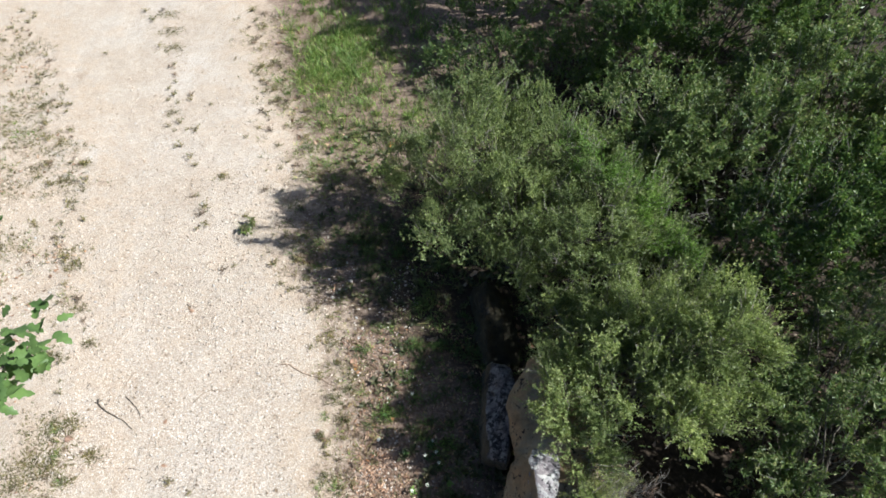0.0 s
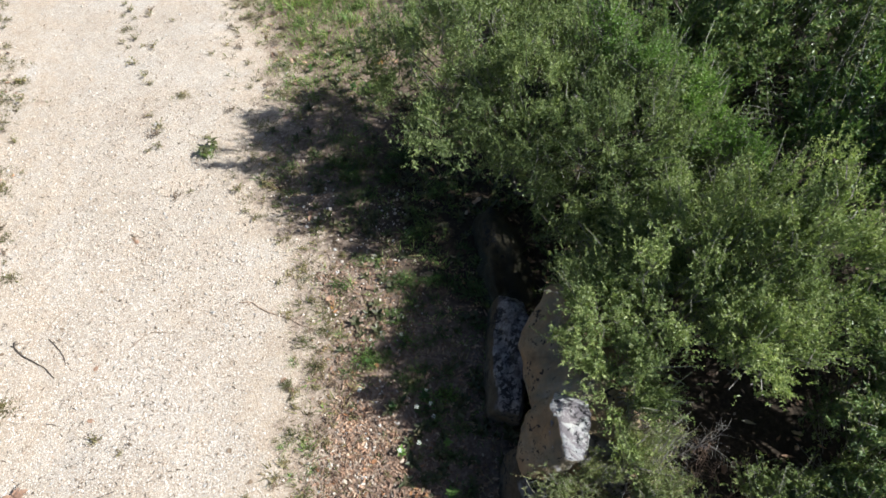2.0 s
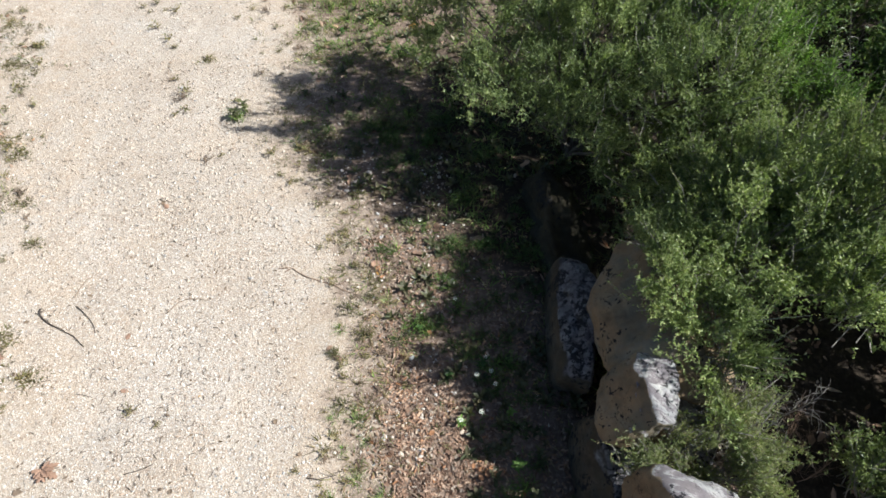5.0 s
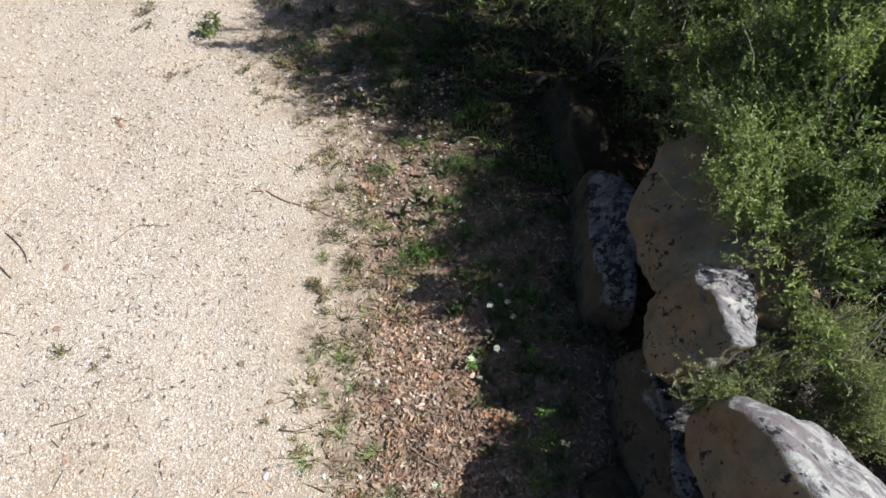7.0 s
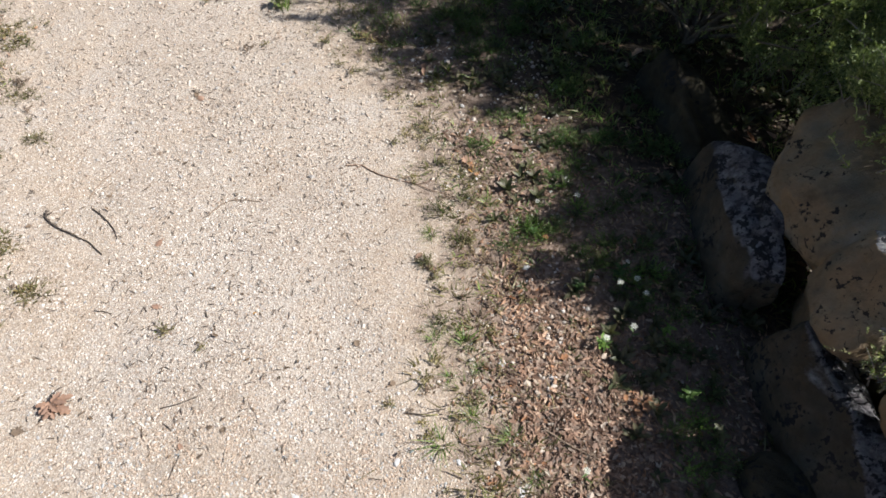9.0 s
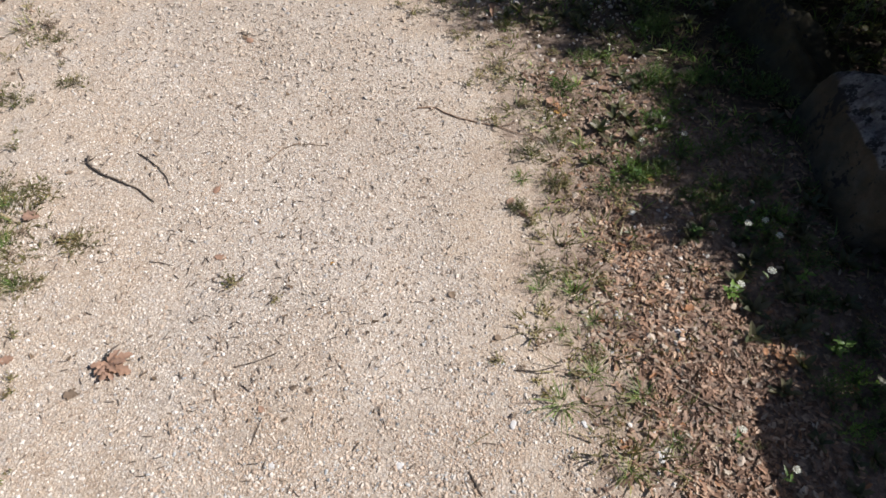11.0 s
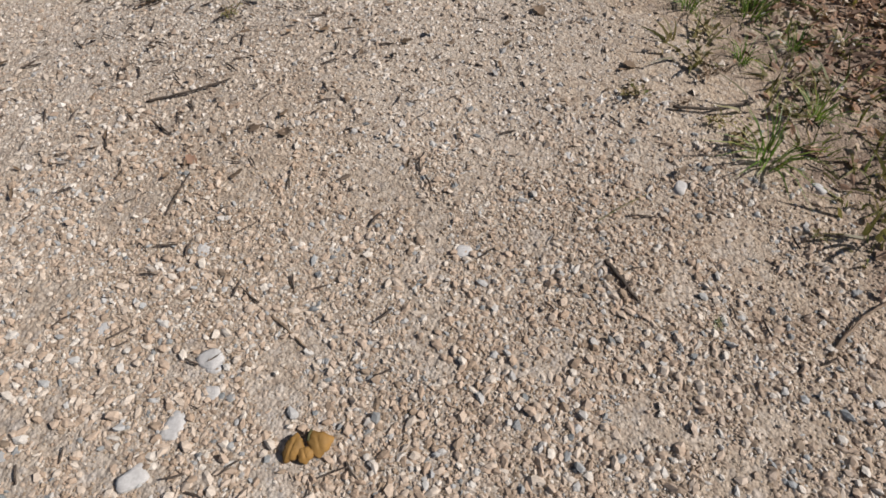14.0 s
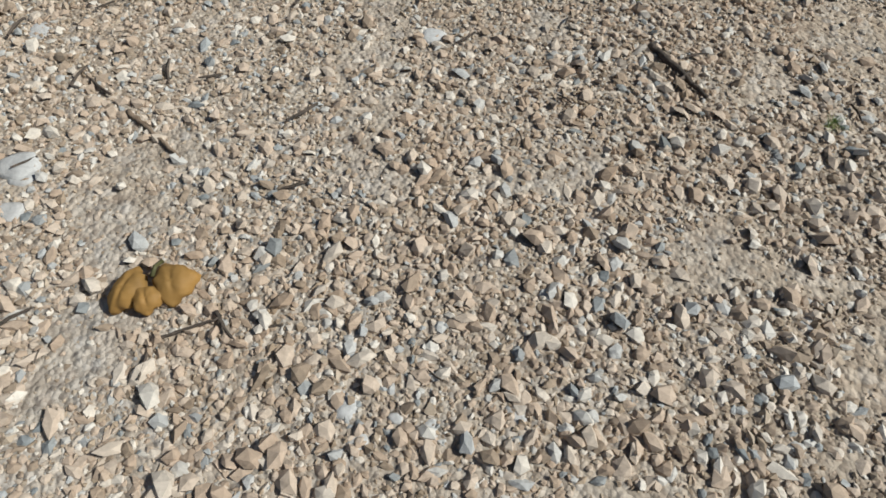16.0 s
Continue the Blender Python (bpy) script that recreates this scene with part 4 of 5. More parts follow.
lx, ly = scatter(-2.6, 3.6, 2.2, 7.6, 7000, lambda x, y: litter_density(x, y) * 0.75 * np.interp(x, [0.3, 1.2], [1, 0.3]), 64)
tagged(link("leaf_litter", litter_mesh("leaf_litter_far", lx, ly, M_LITTER, 0.05, 65)), "scattered brown dead leaves under the shrubs", "leaf litter", kind="stuff")
lx, ly = scatter(0.3, 3.6, -2.6, 2.6, 2800, lambda x, y: (0.3 + 0.5 * vnoise(x, y, 0.4, 66)) * np.clip((y + 2.6) / 2.2, 0, 1), 67)
tagged(link("leaf_litter", litter_mesh("leaf_litter_thicket", lx, ly, M_LITTER, 0.045, 68)), "dark brown dead leaves on the thicket floor", "leaf litter", kind="stuff")


def left_litter(x, y):
    d = left_edge(y) - x
    return np.clip(d / 0.3 + 0.25, 0, 1) * np.clip(vnoise(x, y, 0.35, 70) ** 3 * 1.8, 0, 1)


lx, ly = scatter(-6.2, -2.9, 0.0, 7.6, 9000, left_litter, 71)
tagged(link("leaf_litter", litter_mesh("leaf_litter_left", lx, ly, M_LITTER, 0.026, 72)), "dry leaf crumbs among weeds on the sandy bank", "leaf litter", kind="stuff")

# short twig bits and leaf crumbs on the track
rng = np.random.default_rng(73)
cx, cy = scatter(-3.6, -0.7, -0.1, 4.5, 8500, lambda x, y: on_track(x, y) * np.interp(y, [0.5, 1.1], [0.3, 1]) * (0.15 + 0.5 * vnoise(x, y, 0.5, 74) ** 2 + 0.35 * np.exp(-((x + 2.1) / 0.35) ** 2)), 75)
bit = tube([(-0.5, 0, 0), (0, 0.06, 0.02), (0.5, 0, 0)], (0.055, 0.07, 0.04), 4)
s = rng.uniform(0.008, 0.036, len(cx))
bits = spread(*bit, np.stack([cx, cy, height(cx, cy) + 0.005], -1), rots(len(cx), 0.12, rng), np.stack([s, s * 0.9, s * 0.9], -1))
tagged(link("plant_debris", mesh_np("plant_debris", *bits, M_TWIG)), "fine twig bits and leaf crumbs strewn on the gravel", "plant debris", kind="stuff")


cx, cy = scatter(-4.6, -0.7, -0.1, 7.6, 6500, lambda x, y: (y > 0.6) * on_track(x, y) * (0.12 + 0.8 * vnoise(x, y, 0.45, 76) ** 2 + 0.4 * np.exp(-((x + 2.15 + 0.25 * np.clip(y - 2, 0, 9)) / 0.3) ** 2)), 77)
tagged(link("leaf_crumbs", litter_mesh("leaf_crumbs", cx, cy, M_DRYGREY, 0.013, 78, 0.003)), "dark brown leaf crumbs scattered over the gravel", "plant debris", kind="stuff")


def grass_blades(n, spread_r, tall, lean, seed, wide=0.0035):
    """Curved blades from round a point. Triangles."""
    rng = np.random.default_rng(seed)
    out = []
    for _ in range(n):
        a, r = rng.uniform(0, 2 * np.pi), spread_r * rng.uniform(0, 1) ** 0.5
        d = np.array([np.cos(a), np.sin(a), 0]) * lean * rng.uniform(0.2, 1.4) + rng.normal(0, 0.12, 3) * [1, 1, 0]
        h = tall * rng.uniform(0.45, 1.1)
        s = np.linspace(0, 1, 4)[:, None]
        mid = np.array([np.cos(a) * r, np.sin(a) * r, -0.004]) + (d * s * s + np.array([0, 0, 1.0]) * s * (1 - 0.35 * np.linalg.norm(d) * s)) * h
        side = np.array([-np.sin(a), np.cos(a), 0.0]) + rng.normal(0, 0.5, 3)
        side /= np.linalg.norm(side)
        w = wide * rng.uniform(0.6, 1.3) * np.array([1, 0.9, 0.6])[:, None]
        v = np.concatenate([mid[:3] - side * w, mid[:3] + side * w, mid[3:]])
        out.append((v, np.array([(0, 1, 4), (0, 4, 3), (1, 2, 5), (1, 5, 4), (2, 6, 5)])))
    return join(out)


def place(ob, x, y, z=0.0, turn=0.0, scale=1.0, tilt=(0, 0)):
    ob.matrix_basis = pose(x, y, float(height(x, y)) + z, tilt[0], tilt[1], turn) @ Matrix.Diagonal((scale, scale, scale, 1))
    return ob


# meadow grass
def tuft_field(name, x, y, mat, n, r, tall, lean, seed, lo=0.6, hi=1.3):
    rng = np.random.default_rng(seed)
    shapes = [grass_blades(n, r, tall, lean, seed + k) for k in range(4)]
    which = rng.integers(0, 4, len(x))
    out = []
    for k in range(4):
        m = which == k
        out.append(spread(*shapes[k], np.stack([x[m], y[m], height(x[m], y[m])], -1), rots(m.sum(), 0.05, rng), rng.uniform(lo, hi, m.sum())))
    return mesh_np(name, *join(out), mat)


mx, my = scatter(-2.3, -0.2, 5.3, 8.2, 2000, lambda x, y: np.exp(-(((x + 1.4 - 0.2 * (y - 6.6)) / 0.5) ** 2 + ((y - 6.7) / 0.7) ** 2) ** 2) + 0.22 * (x > right_edge(y) + 0.5), 80)
tagged(link("grass", tuft_field("grass", mx, my, M_GRASS, 16, 0.05, 0.15, 0.7, 81)), "patch of fresh bright green grass on the verge", "grass", kind="stuff")
vx, vy = scatter(-2.6, 1.2, 0.9, 6.4, 4200, lambda x, y: np.clip((x - right_edge(y)) / 0.3, 0, 1) * (0.08 + 0.75 * vnoise(x, y, 0.35, 82) ** 2) * np.interp(y, [1.2, 1.5, 2.6, 3, 4], [0.5, 0.9, 0.9, 0.7, 1.9]), 83)
tagged(link("grass", tuft_field("verge_grass", vx, vy, M_GRASS, 9, 0.03, 0.06, 1.1, 84)), "sparse short green grass among the litter", "grass", kind="stuff")
vx, vy = scatter(-2.6, 1.6, 0.4, 7.6, 4200, lambda x, y: np.clip((x - right_edge(y) + 0.1) / 0.3, 0, 1) * (0.16 + 0.8 * vnoise(x, y, 0.3, 85) ** 2), 86)
tagged(link("dry_grass", tuft_field("dry_grass", vx, vy, M_STRAW, 8, 0.035, 0.05, 1.5, 87)), "dry straw-coloured grass and weeds on the verge", "dry grass", kind="stuff")
vx, vy = scatter(-6.4, -2.8, -2.5, 7.8, 3900, lambda x, y: np.clip((left_edge(y) - x + 0.1) / 0.4, 0, 1) * np.clip(0.03 + 2.2 * vnoise(x, y, 0.45, 88) ** 4, 0, 1), 89)
tagged(link("dry_grass", tuft_field("bank_grass", vx, vy, M_STRAW, 8, 0.04, 0.055, 1.5, 90)), "dry weeds on the sandy bank", "dry grass", kind="stuff")
vx, vy = scatter(-6.4, -3.0, 0.3, 6.0, 350, lambda x, y: np.clip((left_edge(y) - x - 0.1) / 0.5, 0, 1) * np.clip(2.4 * vnoise(x, y, 0.45, 88) ** 4, 0, 1), 92)
tagged(link("grass", tuft_field("bank_green", vx, vy, M_GRASS, 10, 0.05, 0.06, 1.1, 93)), "green grass sprouting on the sandy bank", "grass", kind="stuff")
# low green growth in the shade under the shrubs
vx, vy = scatter(-1.3, 1.2, 0.2, 5.6, 2400, lambda x, y: np.clip((x - right_edge(y) - np.interp(y, [0.9, 1.35], [0.6, 0.22])) / 0.4, 0, 1) * (0.1 + 0.8 * vnoise(x, y, 0.45, 94) ** 1.5), 95)
rng = np.random.default_rng(96)
ros = join([(np.einsum("ij,kj->ki", np.array(Euler((radians(25 + 20 * (k % 3)), 0, k * 1.1)).to_matrix()), blade(0.05, 0.012, 2, 0.3, 0.3, -0.2, 4)[0]), blade(0.05, 0.012, 2, 0.3, 0.3, -0.2, 4)[1]) for k in range(7)])
tagged(link("ground_cover", mesh_np("ground_cover", *spread(*ros, np.stack([vx, vy, height(vx, vy) + 0.004], -1), rots(len(vx), 0.15, rng), rng.uniform(0.5, 1.5, len(vx))), M_WEED)), "low green leafy growth in the shrub's shade", "ground cover", kind="stuff")

wx, wy = scatter(-3.6, 0.4, 3.2, 7.8, 1500, lambda x, y: np.clip((x - right_edge(y) + 0.35) / 0.5, 0, 1) * np.clip((right_edge(y) + 1.5 - x) / 0.5, 0, 1) * (0.35 + 0.9 * vnoise(x, y, 0.3, 97)), 98)
lxx, lyy = scatter(-6.4, -2.9, 0.2, 7.8, 1100, lambda x, y: np.clip((left_edge(y) - x + 0.25) / 0.4, 0, 1) * np.clip(0.1 + 2.0 * vnoise(x, y, 0.45, 88) ** 3, 0, 1), 99)
rx, ry = scatter(-1.4, -0.3, 0.45, 3.2, 700, lambda x, y: np.clip(1 - np.abs(x - right_edge(y) - 0.1) / 0.26, 0, 1) * np.clip(2.2 * vnoise(x, y, 0.14, 102) ** 2, 0, 1), 103)
wx, wy = np.concatenate([wx, lxx, rx]), np.concatenate([wy, lyy, ry])
tagged(link("low_weeds", mesh_np("low_weeds", *spread(*grass_blades(16, 0.045, 0.04, 1.5, 77, 0.003), np.stack([wx, wy, height(wx, wy) + 0.002], -1), rots(len(wx), 0.25, rng), rng.uniform(0.5, 1.5, len(wx))), M_SCRUB)), "small dull brown-green weeds in the sandy margins", "weeds", kind="stuff")

MATS = ((-2.93, 1.42, 0.05), (-3.13, 1.22, 0.06), (-3.38, 1.68, 0.1), (-3.24, 1.7, 0.06), (-3.62, 2.3, 0.08), (-3.55, 2.84, 0.06), (-3.88, 3.45, 0.12), (-4.2, 4.4, 0.15), (-4.5, 5.0, 0.15), (-4.6, 3.6, 0.15), (-5.2, 5.3, 0.2), (-4.4, 2.4, 0.15), (-3.5, 1.2, 0.1), (-3.36, 1.5, 0.12), (-3.3, 1.35, 0.1), (-3.48, 1.3, 0.12), (-3.28, 1.02, 0.08), (-4.7, 4.7, 0.2), (-5.0, 5.1, 0.22), (-4.9, 4.3, 0.2), (-5.3, 5.6, 0.2), (-5.7, 6.9, 0.22), (-4.3, 4.5, 0.07), (-4.15, 4.75, 0.05), (-4.92, 5.75, 0.08), (-5.28, 6.35, 0.1), (-3.75, 3.3, 0.06), (-3.3, 2.45, 0.04), (-3.7, 6.9, 0.1), (-3.85, 7.3, 0.12), (-3.35, 5.6, 0.05), (-2.5, 4.55, 0.05), (-4.0, 7.7, 0.12))
px, py = [], []
for k, (x, y, r) in enumerate(MATS):
    n = int((620 if y < 3 else 480) * r)
    px.append(x + rng.normal(0, r, n))
    py.append(y + rng.normal(0, r * 0.6, n))
px, py = np.concatenate(px), np.concatenate(py)
tagged(link("low_weeds", tuft_field("matted_weeds", px, py, M_MAT, 8, 0.024, 0.026, 1.6, 110)), "matted brown-green weeds at the margin of the track", "weeds", kind="stuff")

# ---- single tufts and weeds ----
TUFTS = [tagged(link("grass_tuft", mesh_np("grass_tuft", *grass_blades(46, 0.026, 0.095, 0.95, 100 + k, 0.0017), M_GRASS)), "small tuft of fresh green grass in the gravel", "grass tuft", "grass tufts along the track") for k in range(3)]
for k, (x, y, s) in enumerate(((-0.97, 0.69, 1.15), (-0.84, 0.80, 0.9), (-1.0, 1.16, 0.8), (-0.86, 1.14, 1.0), (-0.93, 0.98, 0.7), (-0.6, 0.55, 0.7), (-1.02, 1.75, 0.8), (-0.72, 1.95, 0.9), (-0.8, 1.02, 0.7), (-2.06, 3.74, 1.5), (-1.2, 4.5, 1.2), (-0.95, 4.9, 1.4), (-3.12, 1.22, 0.7), (-3.3, 1.62, 0.8), (-3.22, 1.42, 0.7), (-0.68, 0.72, 0.8), (-0.78, 0.45, 0.7), (-1.88, 0.06, 0.3), (-1.157, 0.35, 0.16))):
    ob = TUFTS[k] if k < 3 else copy_thing(TUFTS[k % 3], Matrix())
    place(ob, x, y, 0.0, k * 67, s)


def weed_mesh(seed, mat):
    """A low tangle of sprawling dry stems with small weathered leaves."""
    rng = np.random.default_rng(seed)
    out = []
    for k in range(8):
        a = rng.uniform(0, 6.28)
        t = np.array([np.cos(a), np.sin(a), 0]) * rng.uniform(0.012, 0.042) + np.array([0, 0, rng.uniform(0.006, 0.03)])
        mid = t * 0.5 + np.array([*rng.normal(0, 0.006, 2), rng.uniform(0.003, 0.012)])
        out.append(tube([(0, 0, 0), mid, t], (0.0011, 0.0009, 0.0005), 3))
        for j in range(4):
            b = blade(rng.uniform(0.008, 0.017), rng.uniform(0.0022, 0.0045), 0, 0, 0.3, -0.2, 2)
            m = np.array(Euler((radians(rng.uniform(-10, 60)), 0, rng.uniform(0, 6.28))).to_matrix())
            c = (mid, t, (mid + t) / 2, mid * 0.6)[j]
            out.append((b[0] @ m.T + c, b[1]))
    me = mesh_np("weed", *join(out), mat)
    bm = bmesh.new()
    bm.from_mesh(me)
    bmesh.ops.remove_doubles(bm, verts=[v for v in bm.verts if v.co.length < 0.004], dist=0.008)
    bm.to_mesh(me)
    bm.free()
    return me


WEEDS = [tagged(link("weed", weed_mesh(120 + k, M_DRYGREY if k == 2 else M_STRAW)), "small withered brown weed rooted in the sand", "weed", "weeds along the track") for k in range(4)]
spots = [(-2.58, 4.03), (-2.51, 4.57), (-1.99, 4.35), (-1.8, 4.35), (-3.33, 5.35), (-3.11, 5.02), (-4.92, 5.82), (-4.47, 5.26), (-4.15, 4.75), (-4.67, 5.61), (-4.55, 4.75), (-4.29, 4.4), (-4.56, 6.79), (-3.86, 3.4), (-1.19, 3.45), (-1.47, 3.05), (-1.53, 3.02), (-1.44, 3.05), (-1.47, 3.42), (-1.12, 2.72), (-1.13, 2.53), (-0.96, 2.25), (-1.05, 1.56), (-1.0, 1.5), (-0.97, 1.42), (-1.06, 1.2), (-1.02, 0.92), (-0.98, 1.05), (-1.05, 0.78), (-1.02, 0.72), (-1.1, 0.83), (-2.94, 1.44), (-2.97, 1.42), (-3.4, 2.6), (-3.44, 2.69), (-2.22, 1.21), (-2.05, 1.12)]
rng = np.random.default_rng(130)
for _ in range(340):
    y = rng.uniform(0.3, 7.8)
    side = rng.uniform(0, 1)
    if side < 0.5:
        spots.append((float(right_edge(y)) + rng.normal(0.18, 0.2), y))
    elif side < 0.86:
        spots.append((float(left_edge(y)) - abs(rng.normal(0.0, 0.45)) + 0.15, y))
    elif y > 3.2:
        spots.append((-2.6 - 0.42 * (y - 4.0) + rng.normal(0, 0.14), y))
for k, (x, y) in enumerate(spots):
    ob = WEEDS[k] if k < 4 else copy_thing(WEEDS[k % 4], Matrix())
    place(ob, x, y, 0.001, k * 53, (0.55 + 0.9 * ((k * 37) % 100) / 100) * (1.5 if y > 3.2 else 1.0))


def low_plant(x, y, r, tall, seed, mat):
    """A low cushion of thin stems with many small leaves."""
    rng = np.random.default_rng(seed)
    thing = tagged(empty("low_plant", pose(x, y, float(height(x, y)))), "low cushion of small-leaved green weed on the verge", "plant", "low plants on the verge")
    n = int(70 * r / 0.09)
    a, q = rng.uniform(0, 6.28, n), r * rng.uniform(0, 1, n) ** 0.6
    tip = np.stack([np.cos(a) * q, np.sin(a) * q * 0.8, tall * rng.uniform(0.35, 1, n) * (1.1 - 0.5 * q / r)], -1)
    d = tip / np.linalg.norm(tip, axis=1, keepdims=True) + [0, 0, 0.5]
    link("foliage", mesh_np("foliage", *sprays(tip, d / np.linalg.norm(d, axis=1, keepdims=True), np.full(n, 0.04), 9, 0.013, rng, rng.normal(0, 0.2, tip.shape)), mat), thing)
    link("stem", mesh_np("stem", *join([tube([(0, 0, -0.004), t * [0.4, 0.4, 0.6], t], (0.0012, 0.001, 0.0006), 3) for t in tip[::3]]), M_STEM), thing)


LOW_PLANTS = ((-0.53, 1.77, 0.1, 0.07), (-0.62, 1.68, 0.08, 0.05), (-0.82, 2.0, 0.06, 0.05), (-0.96, 1.9, 0.08, 0.05), (-0.87, 1.72, 0.06, 0.04), (-1.04, 1.58, 0.05, 0.03), (-0.96, 1.24, 0.06, 0.04), (-0.46, 1.73, 0.07, 0.06), (-0.2, 1.55, 0.08, 0.07), (-0.05, 1.45, 0.09, 0.08), (-0.75, 2.35, 0.07, 0.05), (-0.6, 2.6, 0.08, 0.06), (-0.35, 2.1, 0.09, 0.07), (-0.1, 1.9, 0.08, 0.07), (0.08, 1.1, 0.08, 0.07), (0.1, 0.75, 0.09, 0.08), (0.0, 0.72, 0.08, 0.07), (0.14, 0.62, 0.09, 0.08), (0.02, 0.58, 0.07, 0.06), (0.16, 0.88, 0.08, 0.07), (-0.02, 1.32, 0.08, 0.07), (0.06, 1.5, 0.09, 0.08), (-0.16, 1.68, 0.08, 0.07), (0.0, 1.64, 0.09, 0.08), (-0.25, 1.9, 0.08, 0.06), (0.12, 1.26, 0.08, 0.07), (-0.28, 1.62, 0.06, 0.05), (-1.0, 2.9, 0.06, 0.04), (-1.25, 3.3, 0.07, 0.05), (-0.95, 3.9, 0.1, 0.07), (-1.3, 4.7, 0.1, 0.07), (-1.0, 5.2, 0.12, 0.09), (-1.6, 5.0, 0.09, 0.06), (-0.6, 4.6, 0.12, 0.09), (-1.5, 5.7, 0.1, 0.07), (-0.9, 6.0, 0.13, 0.1))
for k, (x, y, r, tall) in enumerate(LOW_PLANTS):
    low_plant(x, y, r, tall, 600 + k, M_SCRUB if x < -0.8 and y < 3 else (M_LEAF_BRIGHT if k % 3 == 0 else M_WEED_GREEN))

rng = np.random.default_rng(590)
for k in range(46):
    y = rng.uniform(1.75, 4.1)
    low_plant(float(right_edge(y)) + rng.uniform(0.55, 1.7), y, rng.uniform(0.06, 0.12), rng.uniform(0.05, 0.11), 640 + k, (M_WEED_GREEN, M_LEAF_DARK, M_OAK)[k % 3])


# ---- leafy plants and flowers ----
def leafy_plant(label, x, y, n, size, mat, seed, tall=0.08, name="leafy_weed"):
    rng = np.random.default_rng(seed)
    thing = tagged(empty(name, pose(x, y, float(height(x, y)), 0, 0, rng.uniform(0, 360))), label, "plant", "leafy weeds on the verge")
    link("stem", mesh_np("stem", *tube([(0, 0, -0.01), (0.004, 0.002, tall * 0.5), (0, 0, tall)], (0.0025, 0.002, 0.001), 5), M_STEM), thing)
    me = mesh_np("leaf", *blade(size, size * 0.3, 3, 0.35, 0.25, -0.25, 6), mat, True)
    for k in range(n):
        lf = link("leaf", me, thing)
        lf.matrix_basis = pose(0, 0, tall * (0.15 + 0.8 * k / n), rng.uniform(5, 45), 0, k * 137.5)
        lf.scale = (rng.uniform(0.6, 1.1),) * 3
    return thing


PLANTS = ((-0.25, 1.13, 9, 0.045, 0.09), (0.07, 0.87, 10, 0.05, 0.1), (0.05, 1.18, 9, 0.035, 0.1), (-0.5, 1.74, 12, 0.03, 0.07), (-2.1, 3.76, 16, 0.065, 0.1), (-2.04, 3.86, 14, 0.06, 0.1), (-0.1, 1.5, 9, 0.045, 0.08), (0.0, 1.42, 10, 0.05, 0.1), (0.12, 1.35, 9, 0.045, 0.09), (-0.32, 1.42, 9, 0.035, 0.07), (0.15, 0.7, 10, 0.05, 0.1), (0.2, 0.95, 9, 0.045, 0.09), (-0.85, 4.6, 10, 0.05, 0.1), (-0.7, 5.2, 10, 0.06, 0.12), (-0.6, 5.8, 12, 0.06, 0.14), (-1.3, 4.9, 9, 0.05, 0.08), (-1.55, 4.05, 10, 0.045, 0.07), (-0.75, 3.2, 9, 0.045, 0.08), (-4.75, 3.9, 10, 0.06, 0.12), (-4.85, 4.05, 10, 0.06, 0.1))
for k, (x, y, n, size, tall) in enumerate(PLANTS):
    leafy_plant("small green broad-leaved weed on the littered verge", x, y, n, size, M_LEAF_BRIGHT if k in (0, 1, 2) else M_WEED if k % 3 else M_OAK, 140 + k, tall)


def flower_head(seed):
    """A flat umbel of tiny white florets on thin rays."""
    rng = np.random.default_rng(seed)
    out = []
    for k in range(26):
        a, r = k * 2.399, 0.019 * (k / 26) ** 0.5
        c = np.array([np.cos(a) * r, np.sin(a) * r, 0.004 - 9 * r * r + rng.normal(0, 0.0006)])
        for j in range(5):
            b = blade(0.0036, 0.0016, 0, 0, 0.2, 0.1, 2)
            m = np.array(Euler((0.2, 0, j * 1.256 + k)).to_matrix())
            out.append((b[0] @ m.T + c, b[1]))
    return mesh_np("flower_head", *join(out), M_PETAL)


HEADS = [flower_head(170 + k) for k in range(3)]
FLOWERS = ((-0.27, 1.91, 1.0), (-0.48, 1.86, 0.8), (-0.41, 1.91, 0.5), (-0.09, 1.5, 0.8), (-0.15, 1.38, 1.0), (-0.06, 1.41, 0.95), (-0.04, 1.32, 0.9), (-0.13, 1.15, 1.0), (-0.25, 1.11, 1.0), (-0.51, 2.54, 0.6), (-0.82, 2.35, 0.5), (-0.42, 0.55, 0.9), (-0.3, 0.42, 0.8))
rng = np.random.default_rng(175)
for k, (x, y, s) in enumerate(FLOWERS):
    h = 0.12 + 0.04 * ((k * 7) % 5) / 5
    thing = tagged(empty("wildflower", pose(x, y, float(height(x, y)))), "white umbel wildflower on a thin green stem", "flower", "white wildflowers in the verge")
    link("stem", mesh_np("stem", *tube([(0.02, -0.01, -0.01), (0.012, 0.0, h * 0.5), (0, 0, h)], (0.0016, 0.0013, 0.001), 4), M_STEM), thing)
    hd = link("flower_head", HEADS[k % 3], thing, "flat white flower head")
    hd.matrix_basis = pose(0, 0, h, rng.uniform(-15, 15), rng.uniform(-15, 15), k * 40) @ Matrix.Diagonal((0.8 * s, 0.8 * s, 0.8 * s, 1))
    lme = mesh_np("leaf", *blade(0.035, 0.006, 4, 0.6, 0.2, -0.2, 8), M_STEM)
    for j in range(3):
        lf = link("leaf", lme, thing)
        lf.matrix_basis = pose(0.012, 0, h * (0.25 + 0.2 * j), 30, 0, j * 130 + k * 20)


# ---- oak beside the track ----
OAK = np.array([-3.6, -1.3, float(height(-3.6, -1.3))])
